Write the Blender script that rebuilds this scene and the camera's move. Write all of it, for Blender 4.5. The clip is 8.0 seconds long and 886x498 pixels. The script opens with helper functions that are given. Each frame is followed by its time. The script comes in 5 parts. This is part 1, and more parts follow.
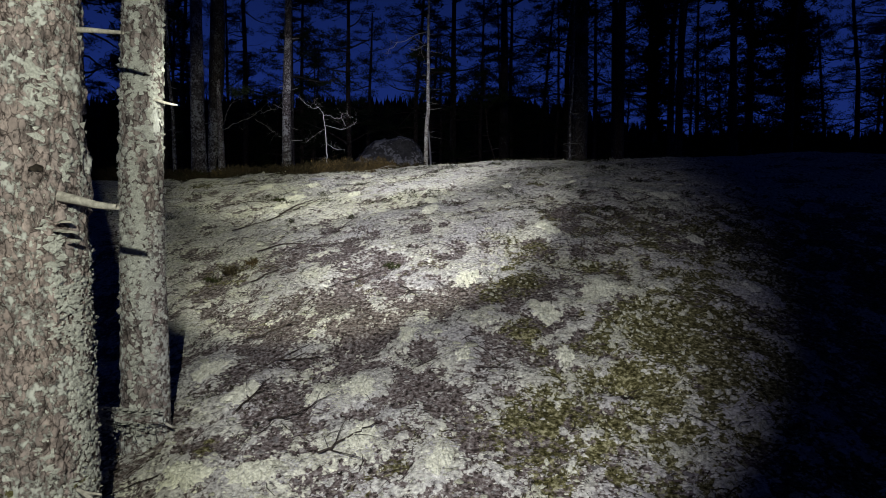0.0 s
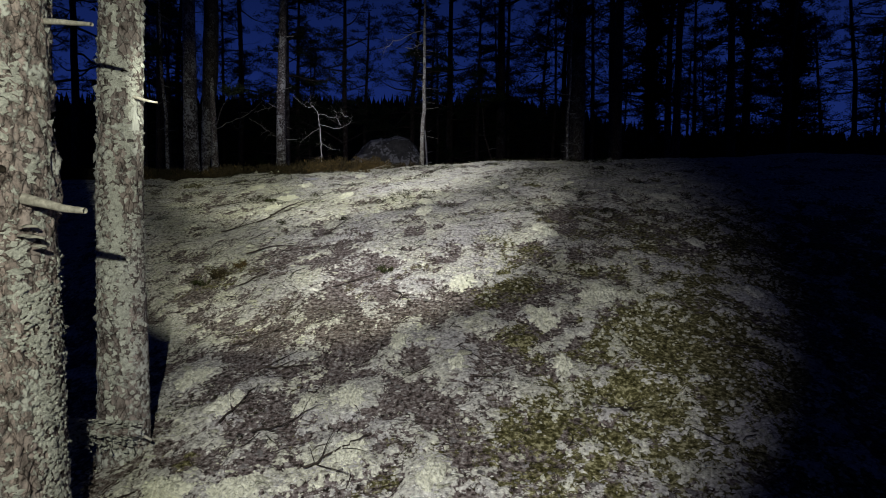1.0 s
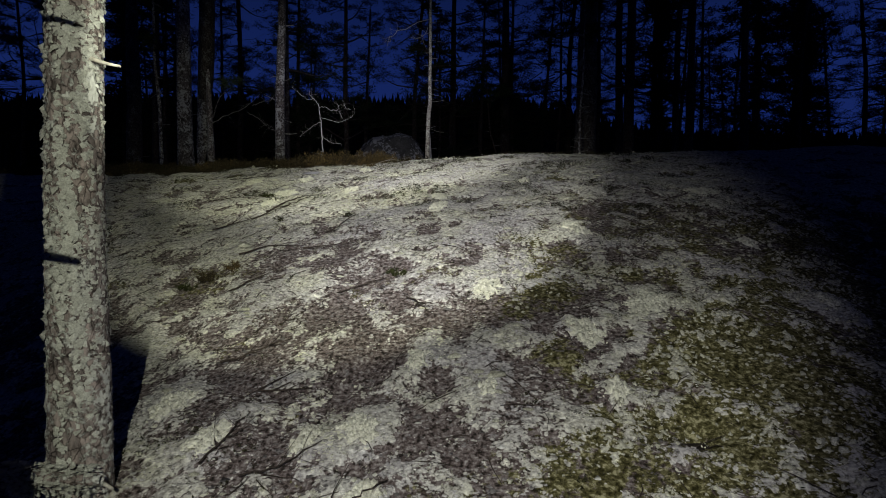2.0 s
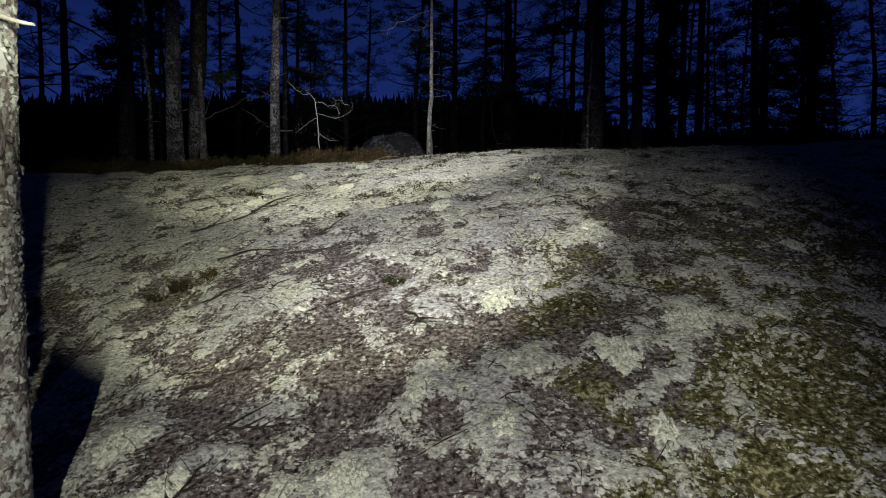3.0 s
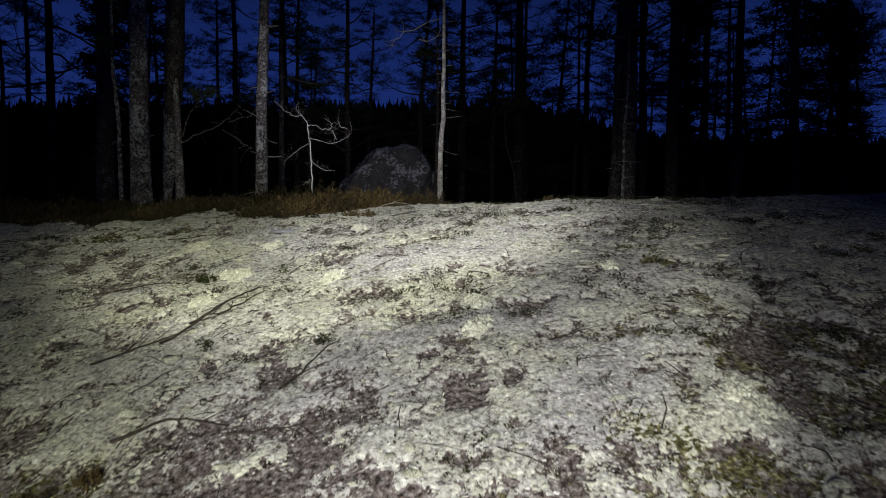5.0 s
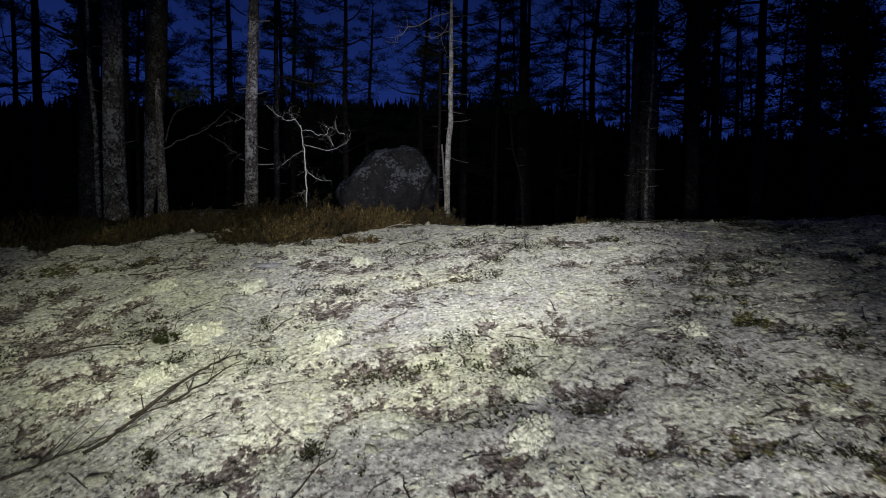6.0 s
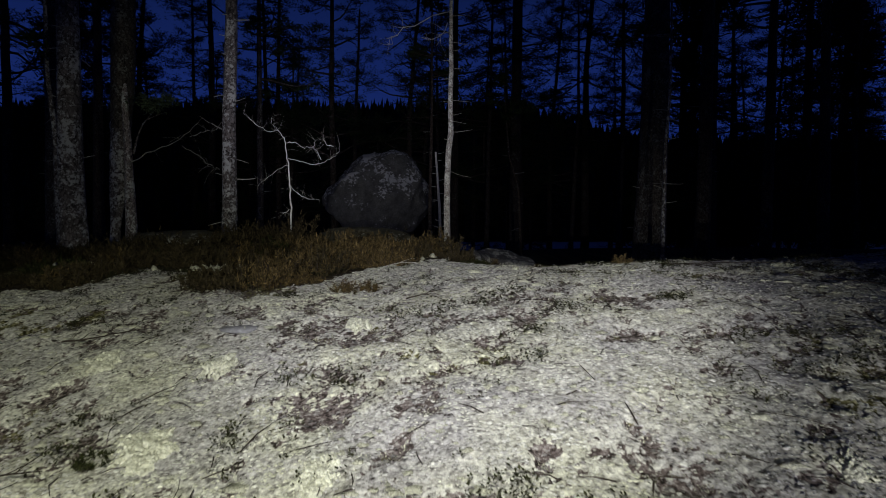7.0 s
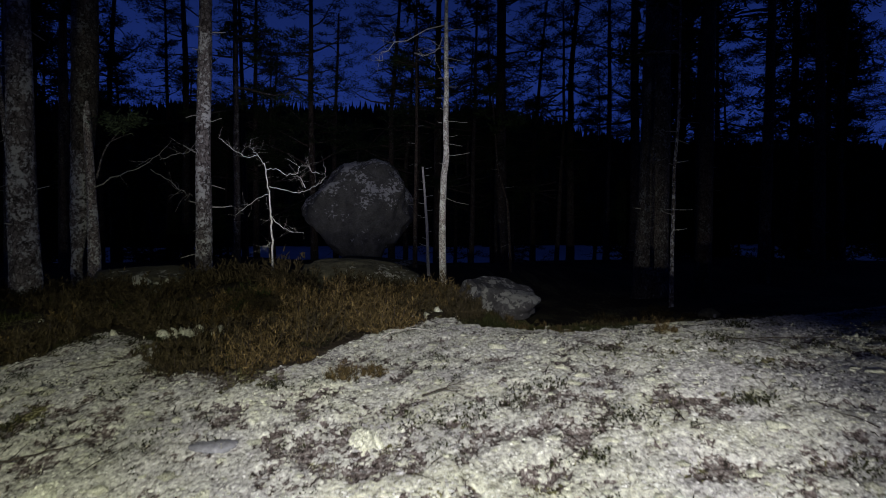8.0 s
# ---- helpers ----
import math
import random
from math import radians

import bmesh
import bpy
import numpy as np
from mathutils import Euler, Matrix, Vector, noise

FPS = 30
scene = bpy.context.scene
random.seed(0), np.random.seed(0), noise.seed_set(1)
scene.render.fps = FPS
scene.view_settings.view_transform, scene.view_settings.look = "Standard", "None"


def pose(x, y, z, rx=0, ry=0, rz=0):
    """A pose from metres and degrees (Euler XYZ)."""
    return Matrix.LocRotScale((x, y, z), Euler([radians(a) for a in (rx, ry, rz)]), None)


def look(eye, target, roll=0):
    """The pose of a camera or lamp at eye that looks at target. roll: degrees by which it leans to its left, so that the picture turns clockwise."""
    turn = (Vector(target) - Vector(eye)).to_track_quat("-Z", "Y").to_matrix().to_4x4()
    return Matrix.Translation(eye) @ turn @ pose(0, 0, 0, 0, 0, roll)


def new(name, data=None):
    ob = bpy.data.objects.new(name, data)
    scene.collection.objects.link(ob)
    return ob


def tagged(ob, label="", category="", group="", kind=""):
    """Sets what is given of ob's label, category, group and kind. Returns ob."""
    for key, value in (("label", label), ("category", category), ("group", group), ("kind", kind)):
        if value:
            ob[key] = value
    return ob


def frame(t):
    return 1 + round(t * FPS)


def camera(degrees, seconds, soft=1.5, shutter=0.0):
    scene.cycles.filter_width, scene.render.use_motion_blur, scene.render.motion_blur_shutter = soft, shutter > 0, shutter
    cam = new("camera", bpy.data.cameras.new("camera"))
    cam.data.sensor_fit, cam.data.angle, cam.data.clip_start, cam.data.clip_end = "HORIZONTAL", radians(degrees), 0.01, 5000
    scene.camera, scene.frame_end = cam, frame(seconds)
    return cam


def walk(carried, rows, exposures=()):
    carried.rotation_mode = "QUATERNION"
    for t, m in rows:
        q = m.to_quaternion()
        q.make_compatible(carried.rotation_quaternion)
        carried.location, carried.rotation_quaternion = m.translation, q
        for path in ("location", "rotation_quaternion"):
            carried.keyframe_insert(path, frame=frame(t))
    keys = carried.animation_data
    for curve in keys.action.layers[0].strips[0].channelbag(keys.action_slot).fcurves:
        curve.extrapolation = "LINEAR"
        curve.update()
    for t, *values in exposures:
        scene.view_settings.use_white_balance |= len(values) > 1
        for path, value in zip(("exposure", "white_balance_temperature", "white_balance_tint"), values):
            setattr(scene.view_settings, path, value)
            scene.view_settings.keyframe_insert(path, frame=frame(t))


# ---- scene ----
cam = camera(70.1, 8.0, soft=0.9, shutter=0.25)
METRES, EYE, TILT, LEAN, TURN = 6.0, 1.6, -3.0, 0.0, 0.0
ROWS = [
    (0.0, 0.0, 0.0, 0.0, -0.0, 0.0, 0.0),
    (0.5, 0.0088, 0.0018, -0.0009, -0.18, 0.1, 0.08),
    (1.0, 0.0035, 0.0227, 0.0041, -0.29, -0.02, -0.14),
    (1.5, -0.0128, 0.0729, 0.0026, -0.3, -0.09, -0.21),
    (3.0, -0.0201, 0.2123, 0.0096, -0.14, -0.09, -0.04),
    (3.5, -0.0159, 0.2638, 0.0321, 0.03, 0.26, -0.12),
    (4.0, -0.0343, 0.3455, 0.0571, 0.19, -0.02, -0.28),
    (5.5, -0.0538, 0.573, 0.1513, 0.07, 0.4, -0.21),
    (6.0, -0.0723, 0.6501, 0.1685, -0.05, 0.22, -0.21),
    (6.5, -0.0957, 0.7142, 0.1947, -0.44, 0.42, -0.12),
    (7.0, -0.1021, 0.8002, 0.2212, -1.26, 0.28, -0.0),
    (7.5, -0.1203, 0.8583, 0.2435, -1.84, 0.41, -0.03),
    (8.0, -0.1349, 0.9138, 0.2872, -3.21, 0.48, 0.24),
]
EXPOSURES = ((0.0, 0.0, 6200.0, 12.0), (0.5, -0.2, 6350.0, 10.0), (1.0, -0.2, 6400.0, 9.5), (1.5, -0.4, 6450.0, 9.0), (3.0, -0.1, 6500.0, 6.5), (3.5, -0.05, 6500.0, 6.0), (4.0, 0.0, 6500.0, 7.5),
             (5.5, 0.0, 6450.0, 8.0), (6.5, -0.13, 6350.0, 9.0), (7.0, -0.25, 6350.0, 9.0), (7.5, -0.02, 6400.0, 9.0), (8.0, 0.25, 6400.0, 9.5))
walk(cam, [(t, pose(0, 0, EYE, TILT, LEAN, TURN) @ pose(METRES * x, METRES * y, METRES * z, 90 + pitch, roll, yaw)) for t, x, y, z, yaw, pitch, roll in ROWS], EXPOSURES)

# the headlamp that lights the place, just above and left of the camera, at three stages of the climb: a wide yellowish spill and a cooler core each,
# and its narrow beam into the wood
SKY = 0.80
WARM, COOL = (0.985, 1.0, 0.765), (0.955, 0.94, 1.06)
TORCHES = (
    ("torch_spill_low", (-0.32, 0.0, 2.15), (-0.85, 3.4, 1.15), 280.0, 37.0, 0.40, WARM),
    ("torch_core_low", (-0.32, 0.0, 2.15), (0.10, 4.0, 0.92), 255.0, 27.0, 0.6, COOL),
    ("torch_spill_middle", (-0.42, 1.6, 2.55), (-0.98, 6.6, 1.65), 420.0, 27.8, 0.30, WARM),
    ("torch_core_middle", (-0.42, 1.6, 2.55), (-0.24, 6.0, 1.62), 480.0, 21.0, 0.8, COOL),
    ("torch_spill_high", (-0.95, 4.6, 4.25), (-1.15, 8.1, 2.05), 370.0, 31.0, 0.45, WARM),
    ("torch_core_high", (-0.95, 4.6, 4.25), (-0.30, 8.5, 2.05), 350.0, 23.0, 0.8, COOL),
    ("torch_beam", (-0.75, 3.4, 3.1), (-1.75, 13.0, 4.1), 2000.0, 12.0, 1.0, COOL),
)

# ---------------------------------------------------------------- world and light
world = bpy.data.worlds.new("dusk_sky")
scene.world = world
world.use_nodes = True
wn = world.node_tree.nodes
wl = world.node_tree.links
wn.clear()
w_out = wn.new("ShaderNodeOutputWorld")
w_bg = wn.new("ShaderNodeBackground")
w_tc = wn.new("ShaderNodeTexCoord")
w_sep = wn.new("ShaderNodeSeparateXYZ")
w_ramp = wn.new("ShaderNodeValToRGB")
w_ramp.color_ramp.elements[0].position = 0.0
w_ramp.color_ramp.elements[0].color = (0.013, 0.031, 0.185, 1)
w_ramp.color_ramp.elements[1].position = 0.42
w_ramp.color_ramp.elements[1].color = (0.0024, 0.006, 0.034, 1)
e = w_ramp.color_ramp.elements.new(0.20)
e.color = (0.0105, 0.026, 0.155, 1)
e = w_ramp.color_ramp.elements.new(1.0)
e.color = (0.0003, 0.0008, 0.004, 1)
wl.new(w_tc.outputs["Generated"], w_sep.inputs[0])
wl.new(w_sep.outputs["Z"], w_ramp.inputs[0])
w_side = wn.new("ShaderNodeMapRange")
w_side.inputs["From Min"].default_value, w_side.inputs["From Max"].default_value = -0.5, 0.7
w_side.inputs["To Min"].default_value, w_side.inputs["To Max"].default_value = 0.70, 1.0
w_mul = wn.new("ShaderNodeVectorMath")
w_mul.operation = "SCALE"
wl.new(w_sep.outputs["Y"], w_side.inputs["Value"])
wl.new(w_ramp.outputs[0], w_mul.inputs[0])
wl.new(w_side.outputs["Result"], w_mul.inputs["Scale"])
wl.new(w_mul.outputs[0], w_bg.inputs[0])
w_bg.inputs[1].default_value = SKY
wl.new(w_bg.outputs[0], w_out.inputs[0])


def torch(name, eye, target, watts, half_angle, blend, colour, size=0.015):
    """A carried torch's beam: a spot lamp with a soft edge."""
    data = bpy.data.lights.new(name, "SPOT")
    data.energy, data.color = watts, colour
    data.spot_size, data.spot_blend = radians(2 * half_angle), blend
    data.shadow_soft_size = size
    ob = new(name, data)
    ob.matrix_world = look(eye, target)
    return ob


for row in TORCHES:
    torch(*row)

# ---------------------------------------------------------------- helpers for numbers
rng = np.random.default_rng(7)


def hash2(ix, iy, seed):
    h = (ix.astype(np.int64) * 374761393 + iy.astype(np.int64) * 668265263 + seed * 974711) & 0x7FFFFFFF
    h = ((h ^ (h >> 13)) * 1274126177) & 0x7FFFFFFF
    return ((h ^ (h >> 16)) & 0xFFFFFF) / float(0xFFFFFF)


def vnoise(x, y, seed=0):
    """Value noise from 0 to 1."""
    fx, fy = np.floor(x), np.floor(y)
    ix, iy = fx.astype(np.int64), fy.astype(np.int64)
    u, v = x - fx, y - fy
    u, v = u * u * (3 - 2 * u), v * v * (3 - 2 * v)
    a, b = hash2(ix, iy, seed), hash2(ix + 1, iy, seed)
    c, d = hash2(ix, iy + 1, seed), hash2(ix + 1, iy + 1, seed)
    return (a * (1 - u) + b * u) * (1 - v) + (c * (1 - u) + d * u) * v


def fbm(x, y, seed=0, octaves=4):
    total, amp, norm = 0.0, 1.0, 0.0
    for k in range(octaves):
        total = total + amp * vnoise(x * 2 ** k + 17.3 * k, y * 2 ** k - 9.1 * k, seed + k)
        norm += amp
        amp *= 0.55
    return total / norm


def cells(x, y, seed=0):
    """Distance to the nearest and the second nearest of scattered points, and that cell's own number."""
    ix, iy = np.floor(x).astype(np.int64), np.floor(y).astype(np.int64)
    best = np.full(np.shape(x), 9.0)
    second = np.full(np.shape(x), 9.0)
    own = np.zeros(np.shape(x))
    for dx in (-1, 0, 1):
        for dy in (-1, 0, 1):
            cx, cy = ix + dx, iy + dy
            px, py = cx + hash2(cx, cy, seed), cy + hash2(cx, cy, seed + 5)
            d = np.hypot(px - x, py - y)
            near = d < best
            second = np.where(near, best, np.minimum(second, d))
            own = np.where(near, hash2(cx, cy, seed + 11), own)
            best = np.where(near, d, best)
    return best, second, own


def ease(a, b, t):
    t = np.clip((t - a) / (b - a), 0, 1)
    return t * t * (3 - 2 * t)


def mesh_from(name, verts, faces, smooth=True):
    """A mesh from numpy arrays: verts n x 3, faces m x 3 or m x 4 (one kind)."""
    me = bpy.data.meshes.new(name)
    verts = np.asarray(verts, np.float32)
    faces = np.asarray(faces, np.int32)
    n, k = faces.shape
    me.vertices.add(len(verts))
    me.vertices.foreach_set("co", verts.ravel())
    me.loops.add(n * k)
    me.loops.foreach_set("vertex_index", faces.ravel())
    me.polygons.add(n)
    me.polygons.foreach_set("loop_start", np.arange(0, n * k, k, dtype=np.int32))
    me.polygons.foreach_set("use_smooth", np.full(n, smooth))
    me.update(calc_edges=True)
    return me


def part(name, me, material, parent=None, label=""):
    """Links a mesh as one object, under a thing where one is given."""
    if isinstance(me, bmesh.types.BMesh):
        bm, me = me, bpy.data.meshes.new(name)
        bm.to_mesh(me)
        bm.free()
    if material and not me.materials:
        me.materials.append(material)
    ob = new(name, me)
    if parent:
        ob.parent = parent
    if label:
        ob["label"] = label
    return ob


def thing(name, label, category, at=(0, 0, 0), group="", kind=""):
    ob = new(name)
    ob.location = at
    ob.empty_display_size = 0.2
    return tagged(ob, label, category, group, kind)


def tubes(paths, sides=6):
    """Tubes along paths; a path is an array of rows x, y, z, radius. Returns verts and quads."""
    vs, fs, base = [], [], 0
    for path in paths:
        path = np.asarray(path, float)
        p, r = path[:, :3], path[:, 3]
        d = np.gradient(p, axis=0)
        d /= np.linalg.norm(d, axis=1)[:, None] + 1e-9
        ref = np.array([0.0, 0.0, 1.0]) if abs(d[0, 2]) < 0.8 else np.array([1.0, 0.0, 0.0])
        a = np.cross(d, ref)
        a /= np.linalg.norm(a, axis=1)[:, None] + 1e-9
        b = np.cross(d, a)
        ang = np.arange(sides) * 2 * np.pi / sides
        ring = p[:, None, :] + r[:, None, None] * (np.cos(ang)[None, :, None] * a[:, None, :] + np.sin(ang)[None, :, None] * b[:, None, :])
        n = len(p)
        vs.append(ring.reshape(-1, 3))
        i = np.arange(n - 1)[:, None] * sides
        j = np.arange(sides)[None, :]
        k = (j + 1) % sides
        fs.append(np.stack([i + j, i + k, i + sides + k, i + sides + j], -1).reshape(-1, 4) + base)
        base += n * sides
    return np.concatenate(vs), np.concatenate(fs)


def tube_mesh(name, paths, sides=6):
    v, f = tubes(paths, sides)
    return mesh_from(name, v, f)


def bough(start, heading, length, radius, rise=0.0, wobble=0.12, steps=7, tip=0.25, seed=0):
    """A bent, tapering path from start."""
    r = np.random.default_rng(seed)
    p, d, out = np.array(start, float), np.array(heading, float), []
    d /= np.linalg.norm(d)
    for k in range(steps + 1):
        t = k / steps
        out.append((*p, radius * (1 - (1 - tip) * t)))
        d = d + r.normal(0, wobble, 3) + np.array((0, 0, rise / steps))
        d /= np.linalg.norm(d)
        p = p + d * length / steps
    return np.array(out)


# ---------------------------------------------------------------- materials
def shader(name):
    m = bpy.data.materials.new(name)
    m.use_nodes = True
    return m, m.node_tree.nodes, m.node_tree.links, m.node_tree.nodes["Principled BSDF"]


def tex_noise(n, l, coord, scale, detail=4.0, rough=0.6, distort=0.0):
    t = n.new("ShaderNodeTexNoise")
    t.inputs["Scale"].default_value, t.inputs["Detail"].default_value = scale, detail
    t.inputs["Roughness"].default_value, t.inputs["Distortion"].default_value = rough, distort
    l.new(coord, t.inputs["Vector"])
    return t.outputs["Fac"]


def ramp(n, l, fac, stops):
    r = n.new("ShaderNodeValToRGB")
    els = r.color_ramp.elements
    for k, (pos, col) in enumerate(stops):
        el = els[k] if k < 2 else els.new(pos)
        el.position, el.color = pos, (*col, 1) if len(col) == 3 else col
    l.new(fac, r.inputs[0])
    return r.outputs[0]


def blend_col(n, l, fac, a, b, kind="MIX"):
    m = n.new("ShaderNodeMix")
    m.data_type, m.blend_type = "RGBA", kind
    for sock, val in ((m.inputs[0], fac), (m.inputs[6], a), (m.inputs[7], b)):
        if isinstance(val, bpy.types.NodeSocket):
            l.new(val, sock)
        else:
            sock.default_value = (*val, 1) if isinstance(val, tuple) else val
    return m.outputs[2]


def bumped(n, l, height, strength, distance, p):
    b = n.new("ShaderNodeBump")
    b.inputs["Strength"].default_value, b.inputs["Distance"].default_value = strength, distance
    l.new(height, b.inputs["Height"])
    l.new(b.outputs[0], p.inputs["Normal"])


def coords(n, kind="Object"):
    return n.new("ShaderNodeTexCoord").outputs[kind]


def bark_material(name, plate, furrow, lichen, amount, scale=1.0, crust=0.5):
    """Flaky bark with furrows and patches of pale lichen."""
    m, n, l, p = shader(name)
    c = coords(n)
    mp = n.new("ShaderNodeMapping")
    mp.inputs["Scale"].default_value = (1, 1, 0.6)
    l.new(c, mp.inputs[0])
    grain = tex_noise(n, l, mp.outputs[0], 28 * scale, 6, 0.7)
    big = tex_noise(n, l, mp.outputs[0], 7 * scale, 4, 0.6)
    col = ramp(n, l, grain, [(0.33, furrow), (0.52, plate), (0.75, tuple(min(1, v * 1.35) for v in plate))])
    tint = ramp(n, l, big, [(0.35, (0.75, 0.72, 0.72)), (0.7, (1.12, 1.05, 1.0))])
    col = blend_col(n, l, 1.0, col, tint, "MULTIPLY")
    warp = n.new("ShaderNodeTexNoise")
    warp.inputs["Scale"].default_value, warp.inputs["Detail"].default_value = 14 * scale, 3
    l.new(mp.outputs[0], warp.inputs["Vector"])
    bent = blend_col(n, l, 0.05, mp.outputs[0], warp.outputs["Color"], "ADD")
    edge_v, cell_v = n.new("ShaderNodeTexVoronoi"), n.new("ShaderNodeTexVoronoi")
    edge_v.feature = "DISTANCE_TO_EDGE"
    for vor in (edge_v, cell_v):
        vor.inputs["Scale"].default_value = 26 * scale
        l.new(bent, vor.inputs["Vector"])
    # dark plate edges: own furrow colour plus painted shade of the cracks
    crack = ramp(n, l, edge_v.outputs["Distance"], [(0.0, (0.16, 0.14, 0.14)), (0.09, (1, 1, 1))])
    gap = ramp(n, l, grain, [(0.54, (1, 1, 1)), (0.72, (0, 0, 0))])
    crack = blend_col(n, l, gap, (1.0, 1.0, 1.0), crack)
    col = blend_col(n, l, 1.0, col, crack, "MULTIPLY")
    each = n.new("ShaderNodeSeparateColor")
    l.new(cell_v.outputs["Color"], each.inputs[0])
    col = blend_col(n, l, 1.0, col, ramp(n, l, each.outputs[0], [(0.0, (0.72, 0.70, 0.70)), (1.0, (1.22, 1.2, 1.2))]), "MULTIPLY")
    spots = tex_noise(n, l, c, 30 * scale, 6, 0.68, 0.3)
    patch = tex_noise(n, l, c, 5.0 * scale, 3, 0.5)
    mul = n.new("ShaderNodeMath")
    mul.operation = "MULTIPLY_ADD"
    mul.inputs[1].default_value = 0.55
    l.new(patch, mul.inputs[0])
    l.new(spots, mul.inputs[2])
    edge = 1.05 - amount * 0.17
    mask = ramp(n, l, mul.outputs[0], [(edge - 0.16, (0, 0, 0)), (edge - 0.08, (1, 1, 1))])
    col = blend_col(n, l, mask, col, lichen)
    l.new(col, p.inputs["Base Color"])
    p.inputs["Roughness"].default_value = 0.92
    p.inputs["Specular IOR Level"].default_value = 0.15
    h = n.new("ShaderNodeMath")
    h.operation = "MULTIPLY_ADD"
    h.inputs[1].default_value = crust
    l.new(mask, h.inputs[0])
    l.new(grain, h.inputs[2])
    bumped(n, l, h.outputs[0], 0.9, 0.012 / scale, p)
    return m


def ground_material():
    """Heath floor: pale reindeer lichen, moss, needle litter and grey crust, from the cover attribute."""
    m, n, l, p = shader("heath_floor")
    at = n.new("ShaderNodeAttribute")
    at.attribute_name = "cover"
    sep = n.new("ShaderNodeSeparateColor")
    l.new(at.outputs["Color"], sep.inputs[0])
    c = coords(n)
    fine = tex_noise(n, l, c, 42, 5, 0.66)
    mid = tex_noise(n, l, c, 12, 5, 0.65)
    wide = tex_noise(n, l, c, 2.2, 3, 0.5)
    litter = ramp(n, l, fine, [(0.38, (0.016, 0.013, 0.011)), (0.47, (0.095, 0.073, 0.070)), (0.56, (0.185, 0.156, 0.153)), (0.68, (0.40, 0.38, 0.365))])
    moss = ramp(n, l, fine, [(0.38, (0.018, 0.016, 0.005)), (0.52, (0.10, 0.090, 0.038)), (0.62, (0.32, 0.30, 0.18))])
    lichen = ramp(n, l, fine, [(0.37, (0.16, 0.152, 0.145)), (0.46, (0.40, 0.39, 0.375)), (0.55, (0.56, 0.55, 0.52)), (0.68, (0.82, 0.81, 0.76))])
    tone = ramp(n, l, wide, [(0.36, (0.84, 0.82, 0.87)), (0.5, (0.98, 0.97, 0.95)), (0.64, (1.05, 1.05, 0.93))])
    lichen = blend_col(n, l, 1.0, lichen, tone, "MULTIPLY")

    rag = tex_noise(n, l, c, 24, 5, 0.7, 0.3)
    stir = n.new("ShaderNodeTexNoise")
    stir.inputs["Scale"].default_value, stir.inputs["Detail"].default_value = 30, 4
    l.new(c, stir.inputs["Vector"])
    bent = blend_col(n, l, 0.035, c, stir.outputs["Color"], "ADD")

    def puffs(scale):
        vor = n.new("ShaderNodeTexVoronoi")
        vor.inputs["Scale"].default_value = scale
        l.new(bent, vor.inputs["Vector"])
        return vor.outputs["Distance"]

    puff, small_puff = puffs(23), puffs(58)
    # shade between lichen puffs painted in: pale crowns, darker gaps
    shade = ramp(n, l, puff, [(0.10, (1.08, 1.08, 1.07)), (0.48, (0.98, 0.98, 0.98)), (0.76, (0.78, 0.77, 0.76))])
    shade2 = ramp(n, l, small_puff, [(0.15, (1.05, 1.05, 1.05)), (0.5, (0.98, 0.98, 0.98)), (0.8, (0.76, 0.75, 0.74))])
    for extra in (shade, shade2):
        lichen = blend_col(n, l, 1.0, lichen, extra, "MULTIPLY")
    litter = blend_col(n, l, 0.6, litter, shade2, "MULTIPLY")

    def half(value, by=0.5):
        mul = n.new("ShaderNodeMath")
        mul.operation = "MULTIPLY"
        mul.inputs[1].default_value = by
        l.new(value, mul.inputs[0])
        return mul.outputs[0]

    def combine(value, weights):
        """value plus weighted, centred noises."""
        out = value
        for src, wgt in weights:
            add = n.new("ShaderNodeMath")
            add.operation = "MULTIPLY_ADD"
            add.inputs[1].default_value = wgt
            l.new(src, add.inputs[0])
            l.new(out, add.inputs[2])
            out = add.outputs[0]
        return out

    lm = ramp(n, l, combine(half(sep.outputs["Red"], 0.47), ((mid, 0.30), (rag, 0.40), (puff, -0.25), (small_puff, -0.20))), [(0.347, (0, 0, 0)), (0.361, (1, 1, 1))])
    mm = ramp(n, l, combine(half(sep.outputs["Green"], 0.3), ((mid, 0.25), (rag, 0.4))), [(0.46, (0, 0, 0)), (0.50, (1, 1, 1))])
    peat = ramp(n, l, fine, [(0.36, (0.012, 0.009, 0.007)), (0.55, (0.045, 0.034, 0.024)), (0.74, (0.10, 0.08, 0.06))])
    litter = blend_col(n, l, sep.outputs["Blue"], litter, peat)
    col = blend_col(n, l, mm, litter, moss)
    col = blend_col(n, l, lm, col, lichen)
    l.new(col, p.inputs["Base Color"])
    p.inputs["Roughness"].default_value = 0.95
    p.inputs["Specular IOR Level"].default_value = 0.1
    bumped(n, l, combine(half(fine, 0.6), ((puff, -0.7), (small_puff, -0.5))), 0.8, 0.0048, p)
    return m


